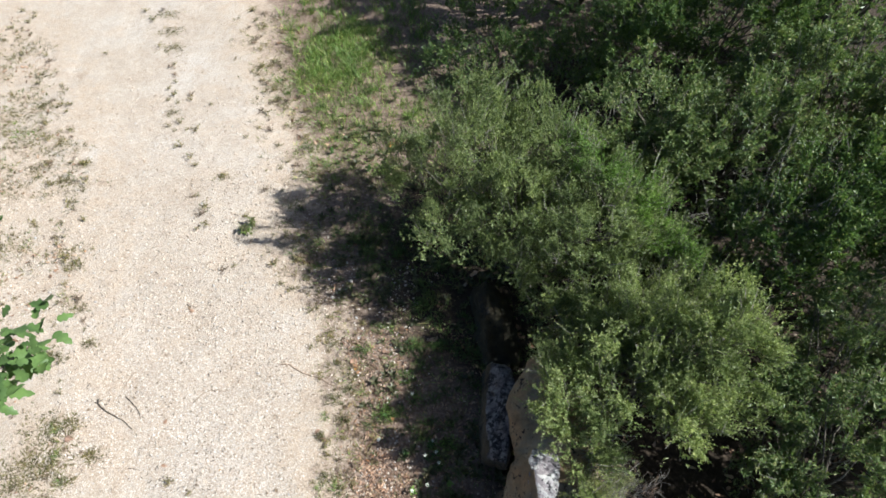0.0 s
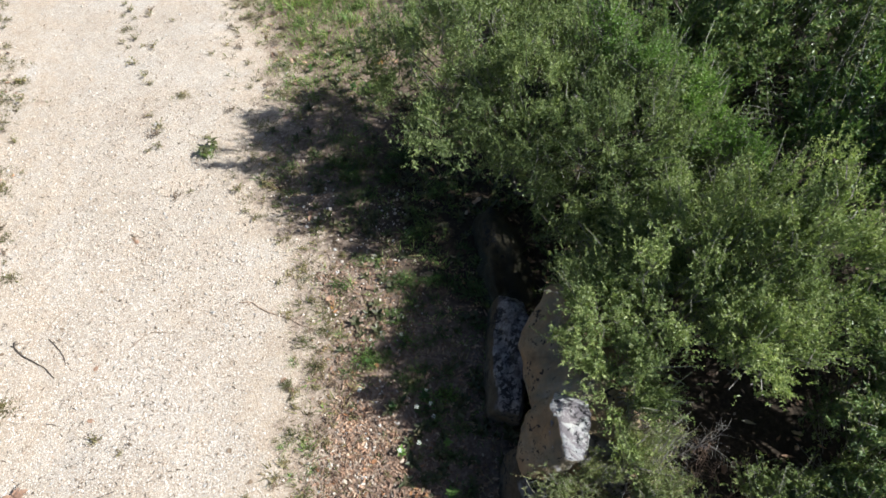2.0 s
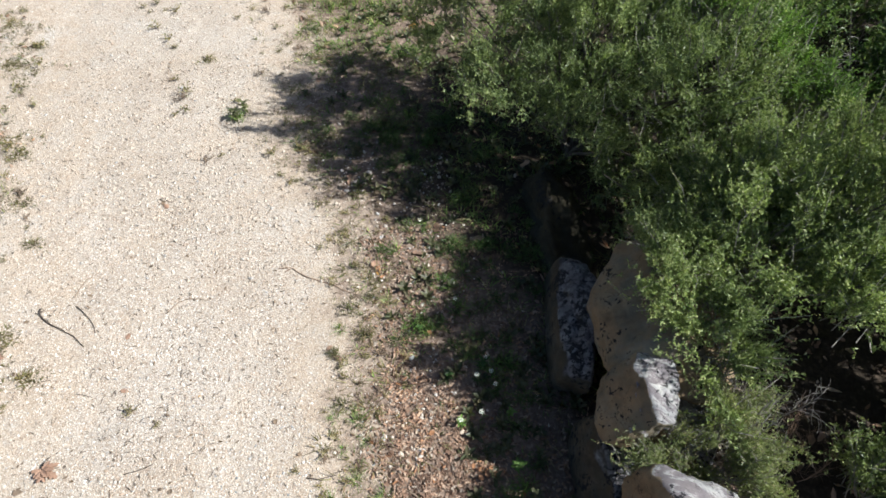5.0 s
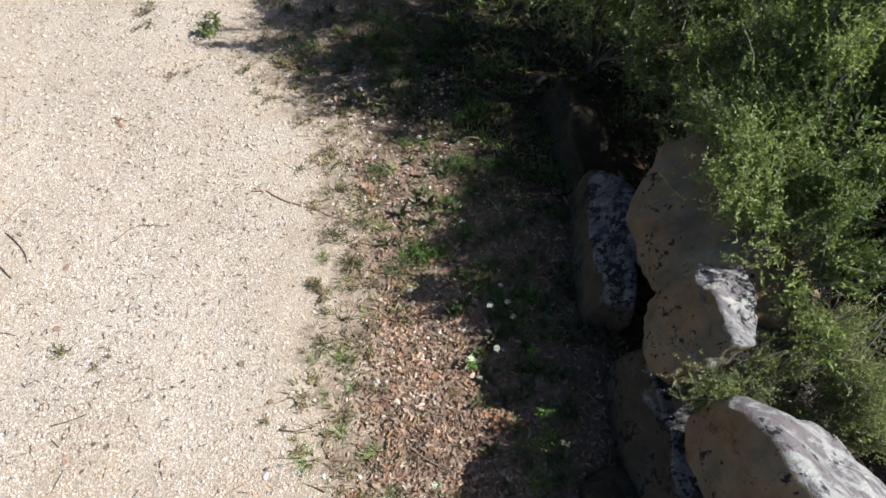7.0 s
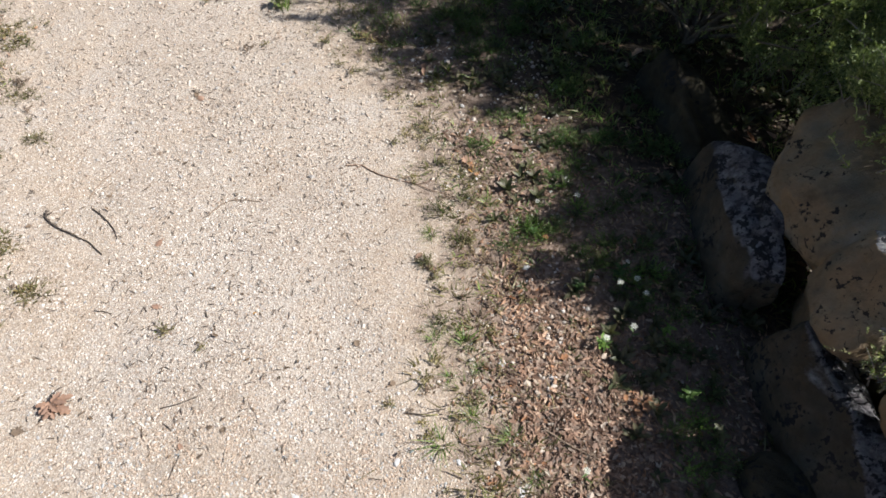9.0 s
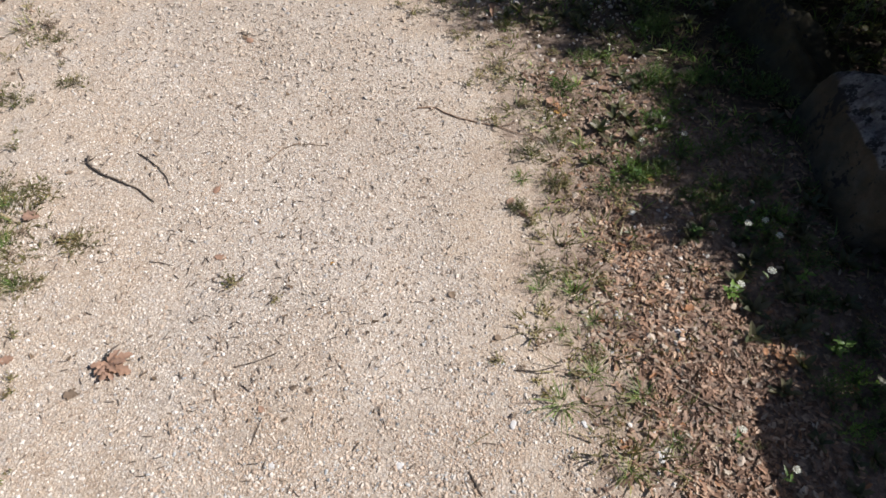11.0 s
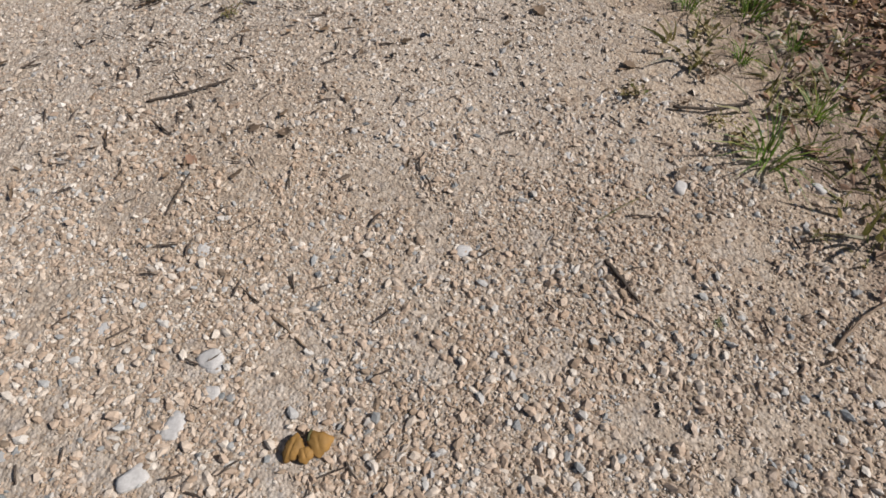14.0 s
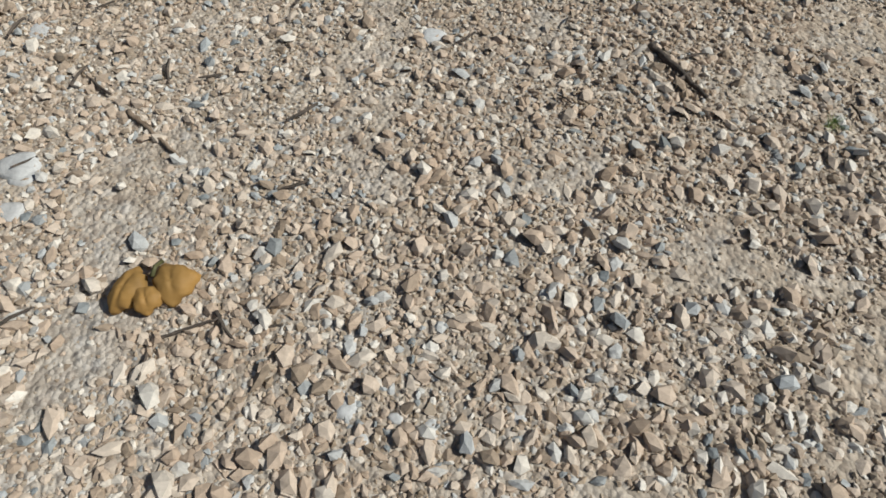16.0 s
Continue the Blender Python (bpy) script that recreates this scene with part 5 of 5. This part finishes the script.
oak = tagged(empty("oak_tree", pose(*OAK)), "slender young oak reaching a leafy branch over the track", "tree")
link("trunk", mesh_np("trunk", *tube([(0, 0, -0.05), (0.03, 0.02, 0.8), (0.0, 0.06, 1.7), (0.06, 0.08, 2.5), (0.1, 0.1, 3.3)], (0.06, 0.05, 0.042, 0.032, 0.02), 9), M_BARK, True), oak)
rng = np.random.default_rng(180)
OAKLEAF = [mesh_np("leaf", *blade(0.085, 0.03, 3, 0.4, c, b, 14, 0.1), M_OAK_FRESH, True) for c, b in ((0.25, -0.2), (-0.2, -0.35), (0.4, 0.1))]
# tips of its branches: the first reaches over the track
FOOT = np.array([0.06, 0.08, 2.45])
leaves_at, leaves_way = [], []
for tip, n in (((1.97, 2.28, 2.93), 165), ((-1.2, 0.9, 3.6), 0), ((-0.7, -1.2, 3.5), 0), ((0.5, -0.9, 3.9), 0), ((0.2, 0.4, 4.2), 0), ((0.9, 0.2, 3.7), 0), ((-1.1, -0.3, 3.2), 0), ((-0.3, 1.1, 3.5), 0)):
    tip = np.array(tip)
    s = np.linspace(0, 1, 7)[:, None]
    line = FOOT + (tip - FOOT) * s + np.array([0, 0, 0.22]) * s * (1 - s) * 2 + (rng.normal(0, 0.03, (7, 3)) * s * (1 - s) * 4 if not n else 0)
    link("branch", mesh_np("branch", *tube(line, np.linspace(0.022, 0.004, 7), 7), M_BARK, True), oak)
    for k in range(n):
        u = rng.uniform(0.0, 1) ** 0.8 * 0.2 + 0.83
        c = line[0] + (line[-1] - line[0]) * min(u, 1.02) + np.clip(rng.normal(0, 1, 3), -1.6, 1.6) * [0.055, 0.1, 0.05]
        lf = link("leaf", OAKLEAF[k % 3], oak)
        lf.matrix_basis = pose(*c, rng.uniform(-25, 30), rng.uniform(-25, 25), rng.uniform(0, 360))
        lf.scale = (rng.uniform(0.6, 1.0),) * 3
    # side twigs with leaves all along the branches of the crown
    for k in range(0 if n else 16):
        j = rng.integers(2, 7)
        way = rng.normal(0, 1, 3) * [1, 1, 0.5] + (tip - FOOT) * 0.4 + [0, 0, 0.25]
        end = line[j] + way / np.linalg.norm(way) * rng.uniform(0.25, 0.5)
        mid = (line[j] + end) / 2 + rng.normal(0, 0.03, 3)
        link("twig", mesh_np("twig", *tube([line[j], mid, end], (0.006, 0.0045, 0.002), 5), M_BARK, True), oak)
        f = rng.uniform(0.25, 1.05, 16)[:, None]
        leaves_at.append(line[j] + (end - line[j]) * f + rng.normal(0, 0.05, (16, 3)))
        leaves_way.append((end - line[j]) * 1.5 + rng.normal(0, 0.4, (16, 3)))
at_, way_ = np.concatenate(leaves_at), np.concatenate(leaves_way)
lv = spread(*blade(0.085, 0.03, 3, 0.4, 0.25, -0.2, 5, 0.1), at_, frames_along(way_, rng, 0.6), rng.uniform(0.7, 1.15, len(at_)))
link("crown", mesh_np("crown", *lv, M_OAK_FRESH, True), oak)


# ---- sticks ----
def stick(label, pts, r, mat, seed, name="stick", knots=True, side=()):
    """A crooked stick lying on the gravel, with small knots and a stub."""
    rng = np.random.default_rng(seed)
    p = np.array([(x, y, float(height(x, y)) + r * 0.7 + 0.001 + dz) for x, y, dz in pts])
    t = np.linspace(0, 1, len(p))
    u = np.linspace(0, 1, 8 * (len(p) - 1) + 1)
    q = np.stack([np.interp(u, t, p[:, k]) for k in range(3)], -1)
    for _ in range(2):
        q[1:-1] = (q[:-2] + 2 * q[1:-1] + q[2:]) / 4
    q[:, :2] += rng.normal(0, r * 0.16, (len(q), 2))
    rad = r * (1 - 0.45 * u) * (1 + rng.normal(0, 0.12, len(u)))
    pieces = [tube(q, rad, 7)]
    if knots:
        for k in rng.integers(2, len(q) - 2, 2):
            pieces.append(tube([q[k], q[k] + [rng.normal(0, r * 2), rng.normal(0, r * 2), r * 1.8]], (r * 0.6, r * 0.3), 5))
    for a, b in side:
        ends = [np.array([x, y, float(height(x, y)) + r * 0.8 + dz]) for x, y, dz in (a, b)]
        pieces.append(tube([ends[0], (ends[0] + ends[1]) / 2 + rng.normal(0, r * 0.4, 3), ends[1]], (r * 0.6, r * 0.5, r * 0.3), 5))
    return tagged(link(name, mesh_np(name, *join(pieces), mat, True)), label, "stick", "sticks on the track")


stick("dark crooked stick with a forked end lying on the gravel", [(-3.035, 1.907, 0.012), (-3.026, 1.866, 0.004), (-2.979, 1.825, 0.002), (-2.92, 1.789, 0.004), (-2.865, 1.767, 0.004), (-2.797, 1.731, 0.002), (-2.754, 1.714, 0), (-2.705, 1.671, 0.002), (-2.664, 1.639, 0)], 0.0058, M_TWIG, 1, side=[((-3.03, 1.88, 0.006), (-2.997, 1.904, 0.014)), ((-3.027, 1.87, 0.004), (-3.06, 1.88, 0.01))])
stick("thin dark curved twig lying on the gravel", [(-2.82, 1.939, 0), (-2.759, 1.896, 0.004), (-2.696, 1.841, 0.004), (-2.651, 1.794, 0.003), (-2.62, 1.735, 0)], 0.0036, M_TWIG, 2, "twig", False)
stick("thin straight pale twig on the gravel", [(-2.854, 2.005, 0), (-2.842, 2.068, 0.003), (-2.816, 2.134, 0.004), (-2.763, 2.202, 0)], 0.003, M_TWIG_PALE, 3, "twig", False)
stick("thin bent brown twig on the gravel", [(-2.194, 1.887, 0), (-2.138, 1.96, 0.004), (-2.088, 1.989, 0.005), (-2.021, 1.992, 0.004), (-1.934, 1.983, 0)], 0.0032, M_TWIG_PALE, 4, "twig", False)
stick("brown branch reaching from the verge onto the track", [(-1.501, 2.233, 0), (-1.41, 2.24, 0.003), (-1.368, 2.207, 0.001), (-1.298, 2.165, 0.003), (-1.188, 2.123, 0), (-1.106, 2.098, 0.003), (-1.022, 2.046, 0.004), (-0.9, 2.0, 0.008)], 0.0042, M_TWIG_RUST, 5, side=[((-1.41, 2.24, 0.002), (-1.45, 2.2, 0.004)), ((-1.2, 2.125, 0), (-1.12, 2.16, 0.006)), ((-1.1, 2.09, 0.002), (-1.0, 2.12, 0.01))])
stick("short dark stick on the gravel", [(-1.31, 0.462, 0), (-1.29, 0.425, 0.001), (-1.27, 0.385, 0)], 0.0042, M_TWIG, 6, "stick", False)
stick("short brown stick on the gravel", [(-1.84, 0.37, 0), (-1.81, 0.345, 0), (-1.775, 0.312, 0)], 0.003, M_TWIG_PALE, 7, "stick", False)
stick("thin grey twig beside the ochre leaf", [(-1.755, 0.128, 0), (-1.73, 0.137, 0.002), (-1.705, 0.145, 0.004)], 0.0018, M_TWIG, 8, "twig", False)
stick("tiny forked grey twig on the gravel", [(-1.708, 0.152, 0.003), (-1.7, 0.138, 0.002), (-1.69, 0.128, 0)], 0.002, M_TWIG, 9, "twig", False)
stick("short brown twig bit on the gravel", [(-1.675, 0.137, 0), (-1.655, 0.141, 0)], 0.0017, M_TWIG, 10, "twig", False)
stick("short grey twig on the gravel", [(-2.6, 1.32, 0), (-2.55, 1.315, 0.002), (-2.5, 1.3, 0)], 0.003, M_TWIG, 11, "twig", False)
stick("upright-bent brown twig on the gravel", [(-2.28, 1.17, 0), (-2.22, 1.2, 0.006), (-2.18, 1.26, 0.012)], 0.003, M_TWIG_PALE, 12, "twig", False)
stick("thin brown twig at the foot of a dry leaf", [(-2.05, 0.56, 0), (-2.04, 0.6, 0.002), (-2.025, 0.65, 0.003)], 0.002, M_TWIG, 13, "twig", False)
stick("thin dark twig on the pale gravel", [(-2.16, 0.845, 0), (-2.08, 0.86, 0.006), (-2.0, 0.9, 0.004)], 0.0028, M_TWIG, 14, "twig", False)
stick("straight thin twig near the verge", [(-1.0, 0.3, 0), (-0.93, 0.36, 0.004), (-0.85, 0.4, 0)], 0.003, M_TWIG_PALE, 15, "twig", False)
stick("thin brown twig on the sandy track", [(-3.62, 2.55, 0), (-3.58, 2.5, 0.003), (-3.54, 2.44, 0)], 0.004, M_TWIG_PALE, 16, "twig", False)
stick("curved dark twig in the sand", [(-2.5, 2.87, 0), (-2.47, 2.84, 0.004), (-2.44, 2.86, 0.006)], 0.004, M_TWIG, 17, "twig", False)
stick("brown twig lying in the leaf litter", [(-0.55, 0.75, 0.012), (-0.45, 0.68, 0.014), (-0.33, 0.62, 0.012)], 0.004, M_TWIG_PALE, 18, "twig", False)
stick("dark twig among weeds at the track edge", [(-1.12, 0.82, 0.004), (-1.05, 0.81, 0.008), (-0.95, 0.84, 0.004)], 0.0035, M_TWIG, 19, "twig", False)

stick("thin pale straw stalk lying on the gravel", [(-1.314, 0.542, 0), (-1.262, 0.575, 0.003), (-1.214, 0.603, 0)], 0.0012, M_STRAW, 22, "straw", False)
stick("small dark twig with a knotted end", [(-1.257, 0.556, 0), (-1.235, 0.555, 0.002), (-1.205, 0.551, 0.001)], 0.002, M_TWIG, 23, "twig")


# ---- single dry leaves ----
def oak_blade(length, width, lobes, cup, bend, seed, n=18):
    """A dry oak leaf along +y: rounded wavy lobes, widest past the middle, cupped between the side veins."""
    rng = np.random.default_rng(seed)
    s = np.linspace(0, 1, n + 1)
    body = np.clip(s / 0.12, 0.06, 1) * (0.35 + 0.65 * np.sin(np.pi * np.clip(s * 0.78 + 0.1, 0, 1)) ** 1.2) * np.sqrt(np.clip(1.02 - s**5, 0, 1))
    ph = rng.uniform(0, 1)
    v, f, m = [], [], 5
    for i, t in enumerate(s):
        for j in range(m):
            u = (j - 2) / 2
            lobe = 1 + 0.26 * np.sin(2 * np.pi * (lobes * t + ph + (0.12 if u > 0 else 0)))
            w = width * body[i] * lobe * u
            z = bend * length * t * t + cup * abs(w) + 0.06 * width * np.sin(2 * np.pi * lobes * t + 2 * u) * abs(u) + rng.normal(0, 0.02 * width)
            v.append((w, t * length + 0.25 * abs(w), z))
    for i in range(n):
        for j in range(m - 1):
            p = i * m + j
            f += [(p, p + 1, p + m + 1), (p, p + m + 1, p + m)]
    return np.array(v), np.array(f)


def dry_leaf(label, x, y, length, mat, seed, width=0.4, lobes=3, curl=0.4, bend=0.2, turn=0.0, lift=0.002, tilt=(0, 0)):
    v, f = oak_blade(length, length * width * 0.8, lobes + 0.5, curl, bend, 900 + seed, 12)
    v = v - [0, length * 0.5, v[:, 2].min()]
    stalk = tube([(0, -length * 0.5, 0), (0.002, -length * 0.7, 0.002), (0.004, -length * 0.9, -0.003)], (0.0012, 0.001, 0.0008), 4)
    ob = tagged(link("dry_leaf", mesh_np("dry_leaf", *join([(v, f), stalk]), mat, True)), label, "dry leaf", "dry leaves on the track")
    return place(ob, x, y, lift, turn, 1.0, tilt)


LEAVES = ((-2.03, 0.68, 0.034, M_RUST, 40), (-1.93, 0.76, 0.026, M_DRYGREY, 110), (-1.87, 0.75, 0.028, M_DRYGREY, 200), (-2.31, 1.34, 0.05, M_RUST, 80), (-2.4, 1.71, 0.045, M_RUST, 150), (-3.172, 1.558, 0.065, M_RUST, 100), (-3.02, 0.89, 0.06, M_RUST, 280), (-1.84, 1.3, 0.022, M_DRYTAN, 60), (-1.35, 1.14, 0.032, M_DRYGREY, 30), (-2.47, 2.83, 0.05, M_DRYGREY, 10), (-2.44, 2.8, 0.05, M_RUST, 220), (-0.82, 2.25, 0.07, M_RUST, 35), (-0.8, 2.2, 0.06, M_DRYTAN, 190), (-0.07, 0.86, 0.06, M_RUST, 30), (-0.04, 0.84, 0.05, M_RUST, 250), (-1.08, 1.62, 0.05, M_RUST, 320), (-1.02, 1.55, 0.05, M_RUST, 60), (-3.094, 1.813, 0.03, M_DRYGREY, 130), (-2.747, 2.015, 0.035, M_DRYGREY, 80), (-0.62, 0.72, 0.03, M_RUST, 10), (-1.18, 0.95, 0.028, M_DRYGREY, 70), (-0.45, 5.05, 0.1, M_RUST, 40), (-0.55, 5.1, 0.11, M_RUST, 120), (-0.62, 5.02, 0.1, M_DRYTAN, 260))
for k, (x, y, n, mat, turn) in enumerate(LEAVES):
    word = {M_RUST.name: "rust-brown", M_DRYGREY.name: "grey-brown", M_DRYTAN.name: "ochre"}[mat.name]
    where = "on the verge" if x > -1.0 else "on the gravel track"
    dry_leaf(f"curled {word} dry leaf lying {where}", x, y, n, mat, k, 0.36 + 0.1 * (k % 3), 3, (0.25, -0.25, 0.4)[k % 3], (0.1, -0.12, 0.15)[k % 3], turn, 0.002, (4 * (k % 3) - 4, 4))

# sprig of rust-brown oak leaves
sprig = tagged(empty("dry_oak_sprig", pose(-2.628, 0.868, float(height(-2.628, 0.868)) + 0.01)), "fallen sprig of rust-brown dry oak leaves on the gravel", "dry leaves")
link("stem", mesh_np("stem", *tube([(0.005, -0.01, 0.012), (-0.006, 0.012, 0.02), (0.0, 0.05, 0.02), (0.014, 0.08, 0.01)], (0.003, 0.0032, 0.0026, 0.0016), 6), M_TWIG, True), sprig)
for k, (ang, ln, tl, cu, bd) in enumerate(((-66, 0.088, 14, 0.35, -0.2), (-112, 0.098, 5, -0.3, -0.1), (-152, 0.07, 10, 0.5, -0.25), (178, 0.075, 4, -0.4, 0.1), (140, 0.06, 3, 0.45, -0.1), (98, 0.066, 8, -0.35, -0.15), (-88, 0.07, 18, 0.5, -0.2), (-130, 0.066, 20, 0.55, -0.2), (160, 0.055, 18, -0.5, -0.2), (-35, 0.06, 16, 0.4, -0.2))):
    lf = link("leaf", mesh_np("leaf", *oak_blade(ln, ln * 0.2, 3.5, cu, bd, 700 + k), M_RUST, True), sprig)
    lf.matrix_basis = pose(0.0, 0.0, 0.01 + 0.0012 * k, tl, 0, ang)
stick("thin curved stalk beside the dry oak sprig", [(-2.66, 0.80, 0), (-2.68, 0.765, 0.004), (-2.74, 0.745, 0.002), (-2.82, 0.69, 0)], 0.0017, M_TWIG_PALE, 21, "twig", False)
for k, (x, y, n) in enumerate(((-0.1, 0.84, 0.05), (-0.135, 0.86, 0.04), (-0.08, 0.87, 0.035), (-0.14, 0.815, 0.04), (-0.06, 0.84, 0.035), (-0.18, 0.88, 0.03), (-0.8, 2.22, 0.045), (-0.77, 2.15, 0.035), (-0.44, 1.72, 0.04), (-0.42, 1.07, 0.04))):
    dry_leaf("curled orange-brown dry leaf on the littered verge", x, y, n, M_DRYORANGE, 80 + k, 0.42, 2, 0.3, 0.15, k * 71, 0.014, (6, -4))
dry_leaf("small dark grey-brown dry leaf on the gravel", -2.735, 0.755, 0.045, M_DRYGREY, 60, 0.5, 2, 0.3, 0.2, 100)

# ochre leaf with rounded curled lobes
och = tagged(empty("ochre_leaf", pose(-1.76, 0.172, float(height(-1.76, 0.172)) + 0.006)), "curled ochre dry leaf with rounded lobes on the gravel", "dry leaf")


def dome(rx, ry, rz, n=12, m=28):
    """A cupped rounded lobe, open below, with a wavy rim."""
    v, f = [(0, 0, rz)], []
    for i in range(1, n + 1):
        a = i / n * 1.75
        for j in range(m):
            t = 2 * np.pi * j / m
            w = 1 + (0.16 * np.sin(3 * t + 1) + 0.1 * np.sin(7 * t)) * (i / n) ** 2
            v.append((rx * np.sin(a) * np.cos(t) * w, ry * np.sin(a) * np.sin(t) * w, rz * np.cos(a)))
    for j in range(m):
        f.append((0, 1 + j, 1 + (j + 1) % m))
    for i in range(n - 1):
        for j in range(m):
            p, q = 1 + i * m + j, 1 + i * m + (j + 1) % m
            f += [(p, p + m, q + m), (p, q + m, q)]
    v = np.array(v)
    wr = np.array([noise.noise(Vector(c) * 130) + 0.5 * noise.noise(Vector(c) * 330) for c in v])
    crease = np.exp(-((v[:, 0] + 0.15 * v[:, 1]) / (0.12 * rx)) ** 2)
    v[:, 2] += 0.0011 * wr - 0.0014 * crease
    v[:, :2] *= 1 + 0.06 * wr[:, None]
    return v, np.array(f)


for x, y, rx, ry, rz, turn, tilt in ((-0.020, -0.003, 0.013, 0.019, 0.011, -28, 14), (-0.003, -0.011, 0.012, 0.011, 0.008, 10, 18), (0.014, 0.004, 0.017, 0.017, 0.010, 8, 16)):
    lf = link("lobe", mesh_np("lobe", *dome(rx, ry, rz), M_DRYTAN, True), och)
    lf.matrix_basis = pose(x, y, 0.002, tilt, 0, turn)
link("stem", mesh_np("stem", *tube([(0, 0.004, 0.012), (0.001, 0.012, 0.014), (0.003, 0.02, 0.01)], (0.002, 0.0018, 0.002), 5), M_STRAW, True), och)


# ---- single stones ----
def stone(label, x, y, size, seed, mat=M_STONE):
    """A worn angular stone."""
    bm = bmesh.new()
    bmesh.ops.create_icosphere(bm, subdivisions=3, radius=1.0)
    rng = np.random.default_rng(500 + seed)
    co = broken_block(np.array([v.co[:] for v in bm.verts]), (2.3, 1.5 + 0.25 * (seed % 3), 1.0 + 0.15 * (seed % 4)), rng, 34.0)
    o = Vector((seed * 2.3, seed * 1.1, seed * 0.7))
    for v, c in zip(bm.verts, co):
        c = Vector(c)
        v.co = c * (1 + 0.16 * noise.noise(c * 1.1 + o) + 0.07 * noise.noise(c * 3.0 + o) + 0.03 * noise.noise(c * 8 + o)) * size * 0.8
    me = bpy.data.meshes.new("stone")
    bm.to_mesh(me)
    bm.free()
    for p in me.polygons:
        p.use_smooth = True
    me.materials.append(mat)
    return place(tagged(link("stone", me), label, "stone", "stones in the gravel"), x, y, -size * 0.3, seed * 71)


STONES = ((-1.95, 0.2, 0.022), (-1.92, 0.3, 0.02), (-1.99, 0.13, 0.022), (-1.97, 0.49, 0.018), (-1.54, 0.487, 0.015), (-1.15, 0.62, 0.02), (-1.45, 0.165, 0.007), (-2.09, 0.35, 0.016), (-1.34, 0.69, 0.012), (-1.91, 0.25, 0.014), (-1.6, 0.075, 0.010), (-1.48, 0.07, 0.009), (-1.59, 0.05, 0.009), (-1.54, 0.06, 0.007), (-1.565, 0.068, 0.006), (-1.91, 0.29, 0.015), (-1.25, 0.14, 0.008), (-0.62, 1.25, 0.02), (-0.7, 1.05, 0.022), (-0.48, 0.98, 0.02), (-0.55, 1.55, 0.022), (-0.66, 0.5, 0.022), (-0.5, 0.66, 0.02), (-0.8, 2.5, 0.022), (-0.72, 0.3, 0.02), (-0.58, 0.36, 0.018), (-0.9, 0.62, 0.016), (-0.74, 0.86, 0.017))
for k, (x, y, s) in enumerate(STONES):
    grey = k in (6, 12, 14)
    stone("small dark grey stone in the gravel" if grey else ("pale stone among the dry leaves" if x > -0.95 else "pale limestone piece set in the gravel"), x, y, s, k + 1)


# ---- bare dead branches in the thicket ----
def dead_branch(label, x, y, z, way, length, seed, r=0.0055, mat=M_DEADWOOD):
    rng = np.random.default_rng(seed)
    d = np.array(way, float)
    d /= np.linalg.norm(d)
    out = []

    def grow(p, d, ln, r, level):
        pts = [p]
        for _ in range(5):
            d = d + rng.normal(0, 0.16, 3)
            d /= np.linalg.norm(d)
            pts.append(pts[-1] + d * ln / 5)
        out.append(tube(pts, r * np.linspace(1, 0.45, 6), 4))
        if level:
            for k in range(1, 6):
                for _ in range(2):
                    e = d * 0.7 + rng.normal(0, 0.6, 3)
                    grow(pts[k], e / np.linalg.norm(e), ln * rng.uniform(0.3, 0.55), r * 0.5, level - 1)

    grow(np.zeros(3), d, length, r, 2)
    ob = tagged(link("dead_branch", mesh_np("dead_branch", *join(out), mat)), label, "branch", "dead branches in the thicket")
    ob.matrix_basis = pose(x, y, z)
    return ob


for k, (x, y, z, way, ln) in enumerate(((1.15, 1.16, 0.02, (0.1, 0.0, 1), 0.5), (1.32, 1.06, 0.02, (0.2, -0.1, 1), 0.45), (2.4, 3.4, 0.05, (-0.1, -0.2, 1), 1.2), (3.1, 3.6, 0.05, (0.2, 0.1, 1), 1.4), (3.4, 2.3, 0.05, (-0.1, 0.1, 1), 1.3), (2.3, 2.5, 0.05, (0.2, 0.2, 1), 1.2))):
    dead_branch("bare grey dead branch standing in the thicket", x, y, z, way, ln, 200 + k)
for k, (x, y, z, way, ln) in enumerate(((1.06, 1.17, 0.02, (0.05, -0.05, 1), 0.55), (1.13, 1.21, 0.02, (0.05, -0.1, 1), 0.58), (1.18, 1.16, 0.02, (0.0, -0.05, 1), 0.52), (1.24, 1.15, 0.02, (-0.1, -0.1, 1), 0.5))):
    dead_branch("bushy grey-violet dead twigs between the shrubs", x, y, z, way, ln, 210 + k, 0.0026, M_TWIG_VIOLET)
for k, (x, y, way, ln) in enumerate(((1.5, 0.84, (0.1, 0.2, 1), 0.34), (1.62, 0.78, (0.4, 0.1, 1), 0.3), (1.72, 0.9, (-0.2, 0.2, 1), 0.28))):
    dead_branch("dry reddish-brown weed stems on the thicket floor", x, y, 0.02, way, ln, 220 + k, 0.0032, M_TWIG_RUST)
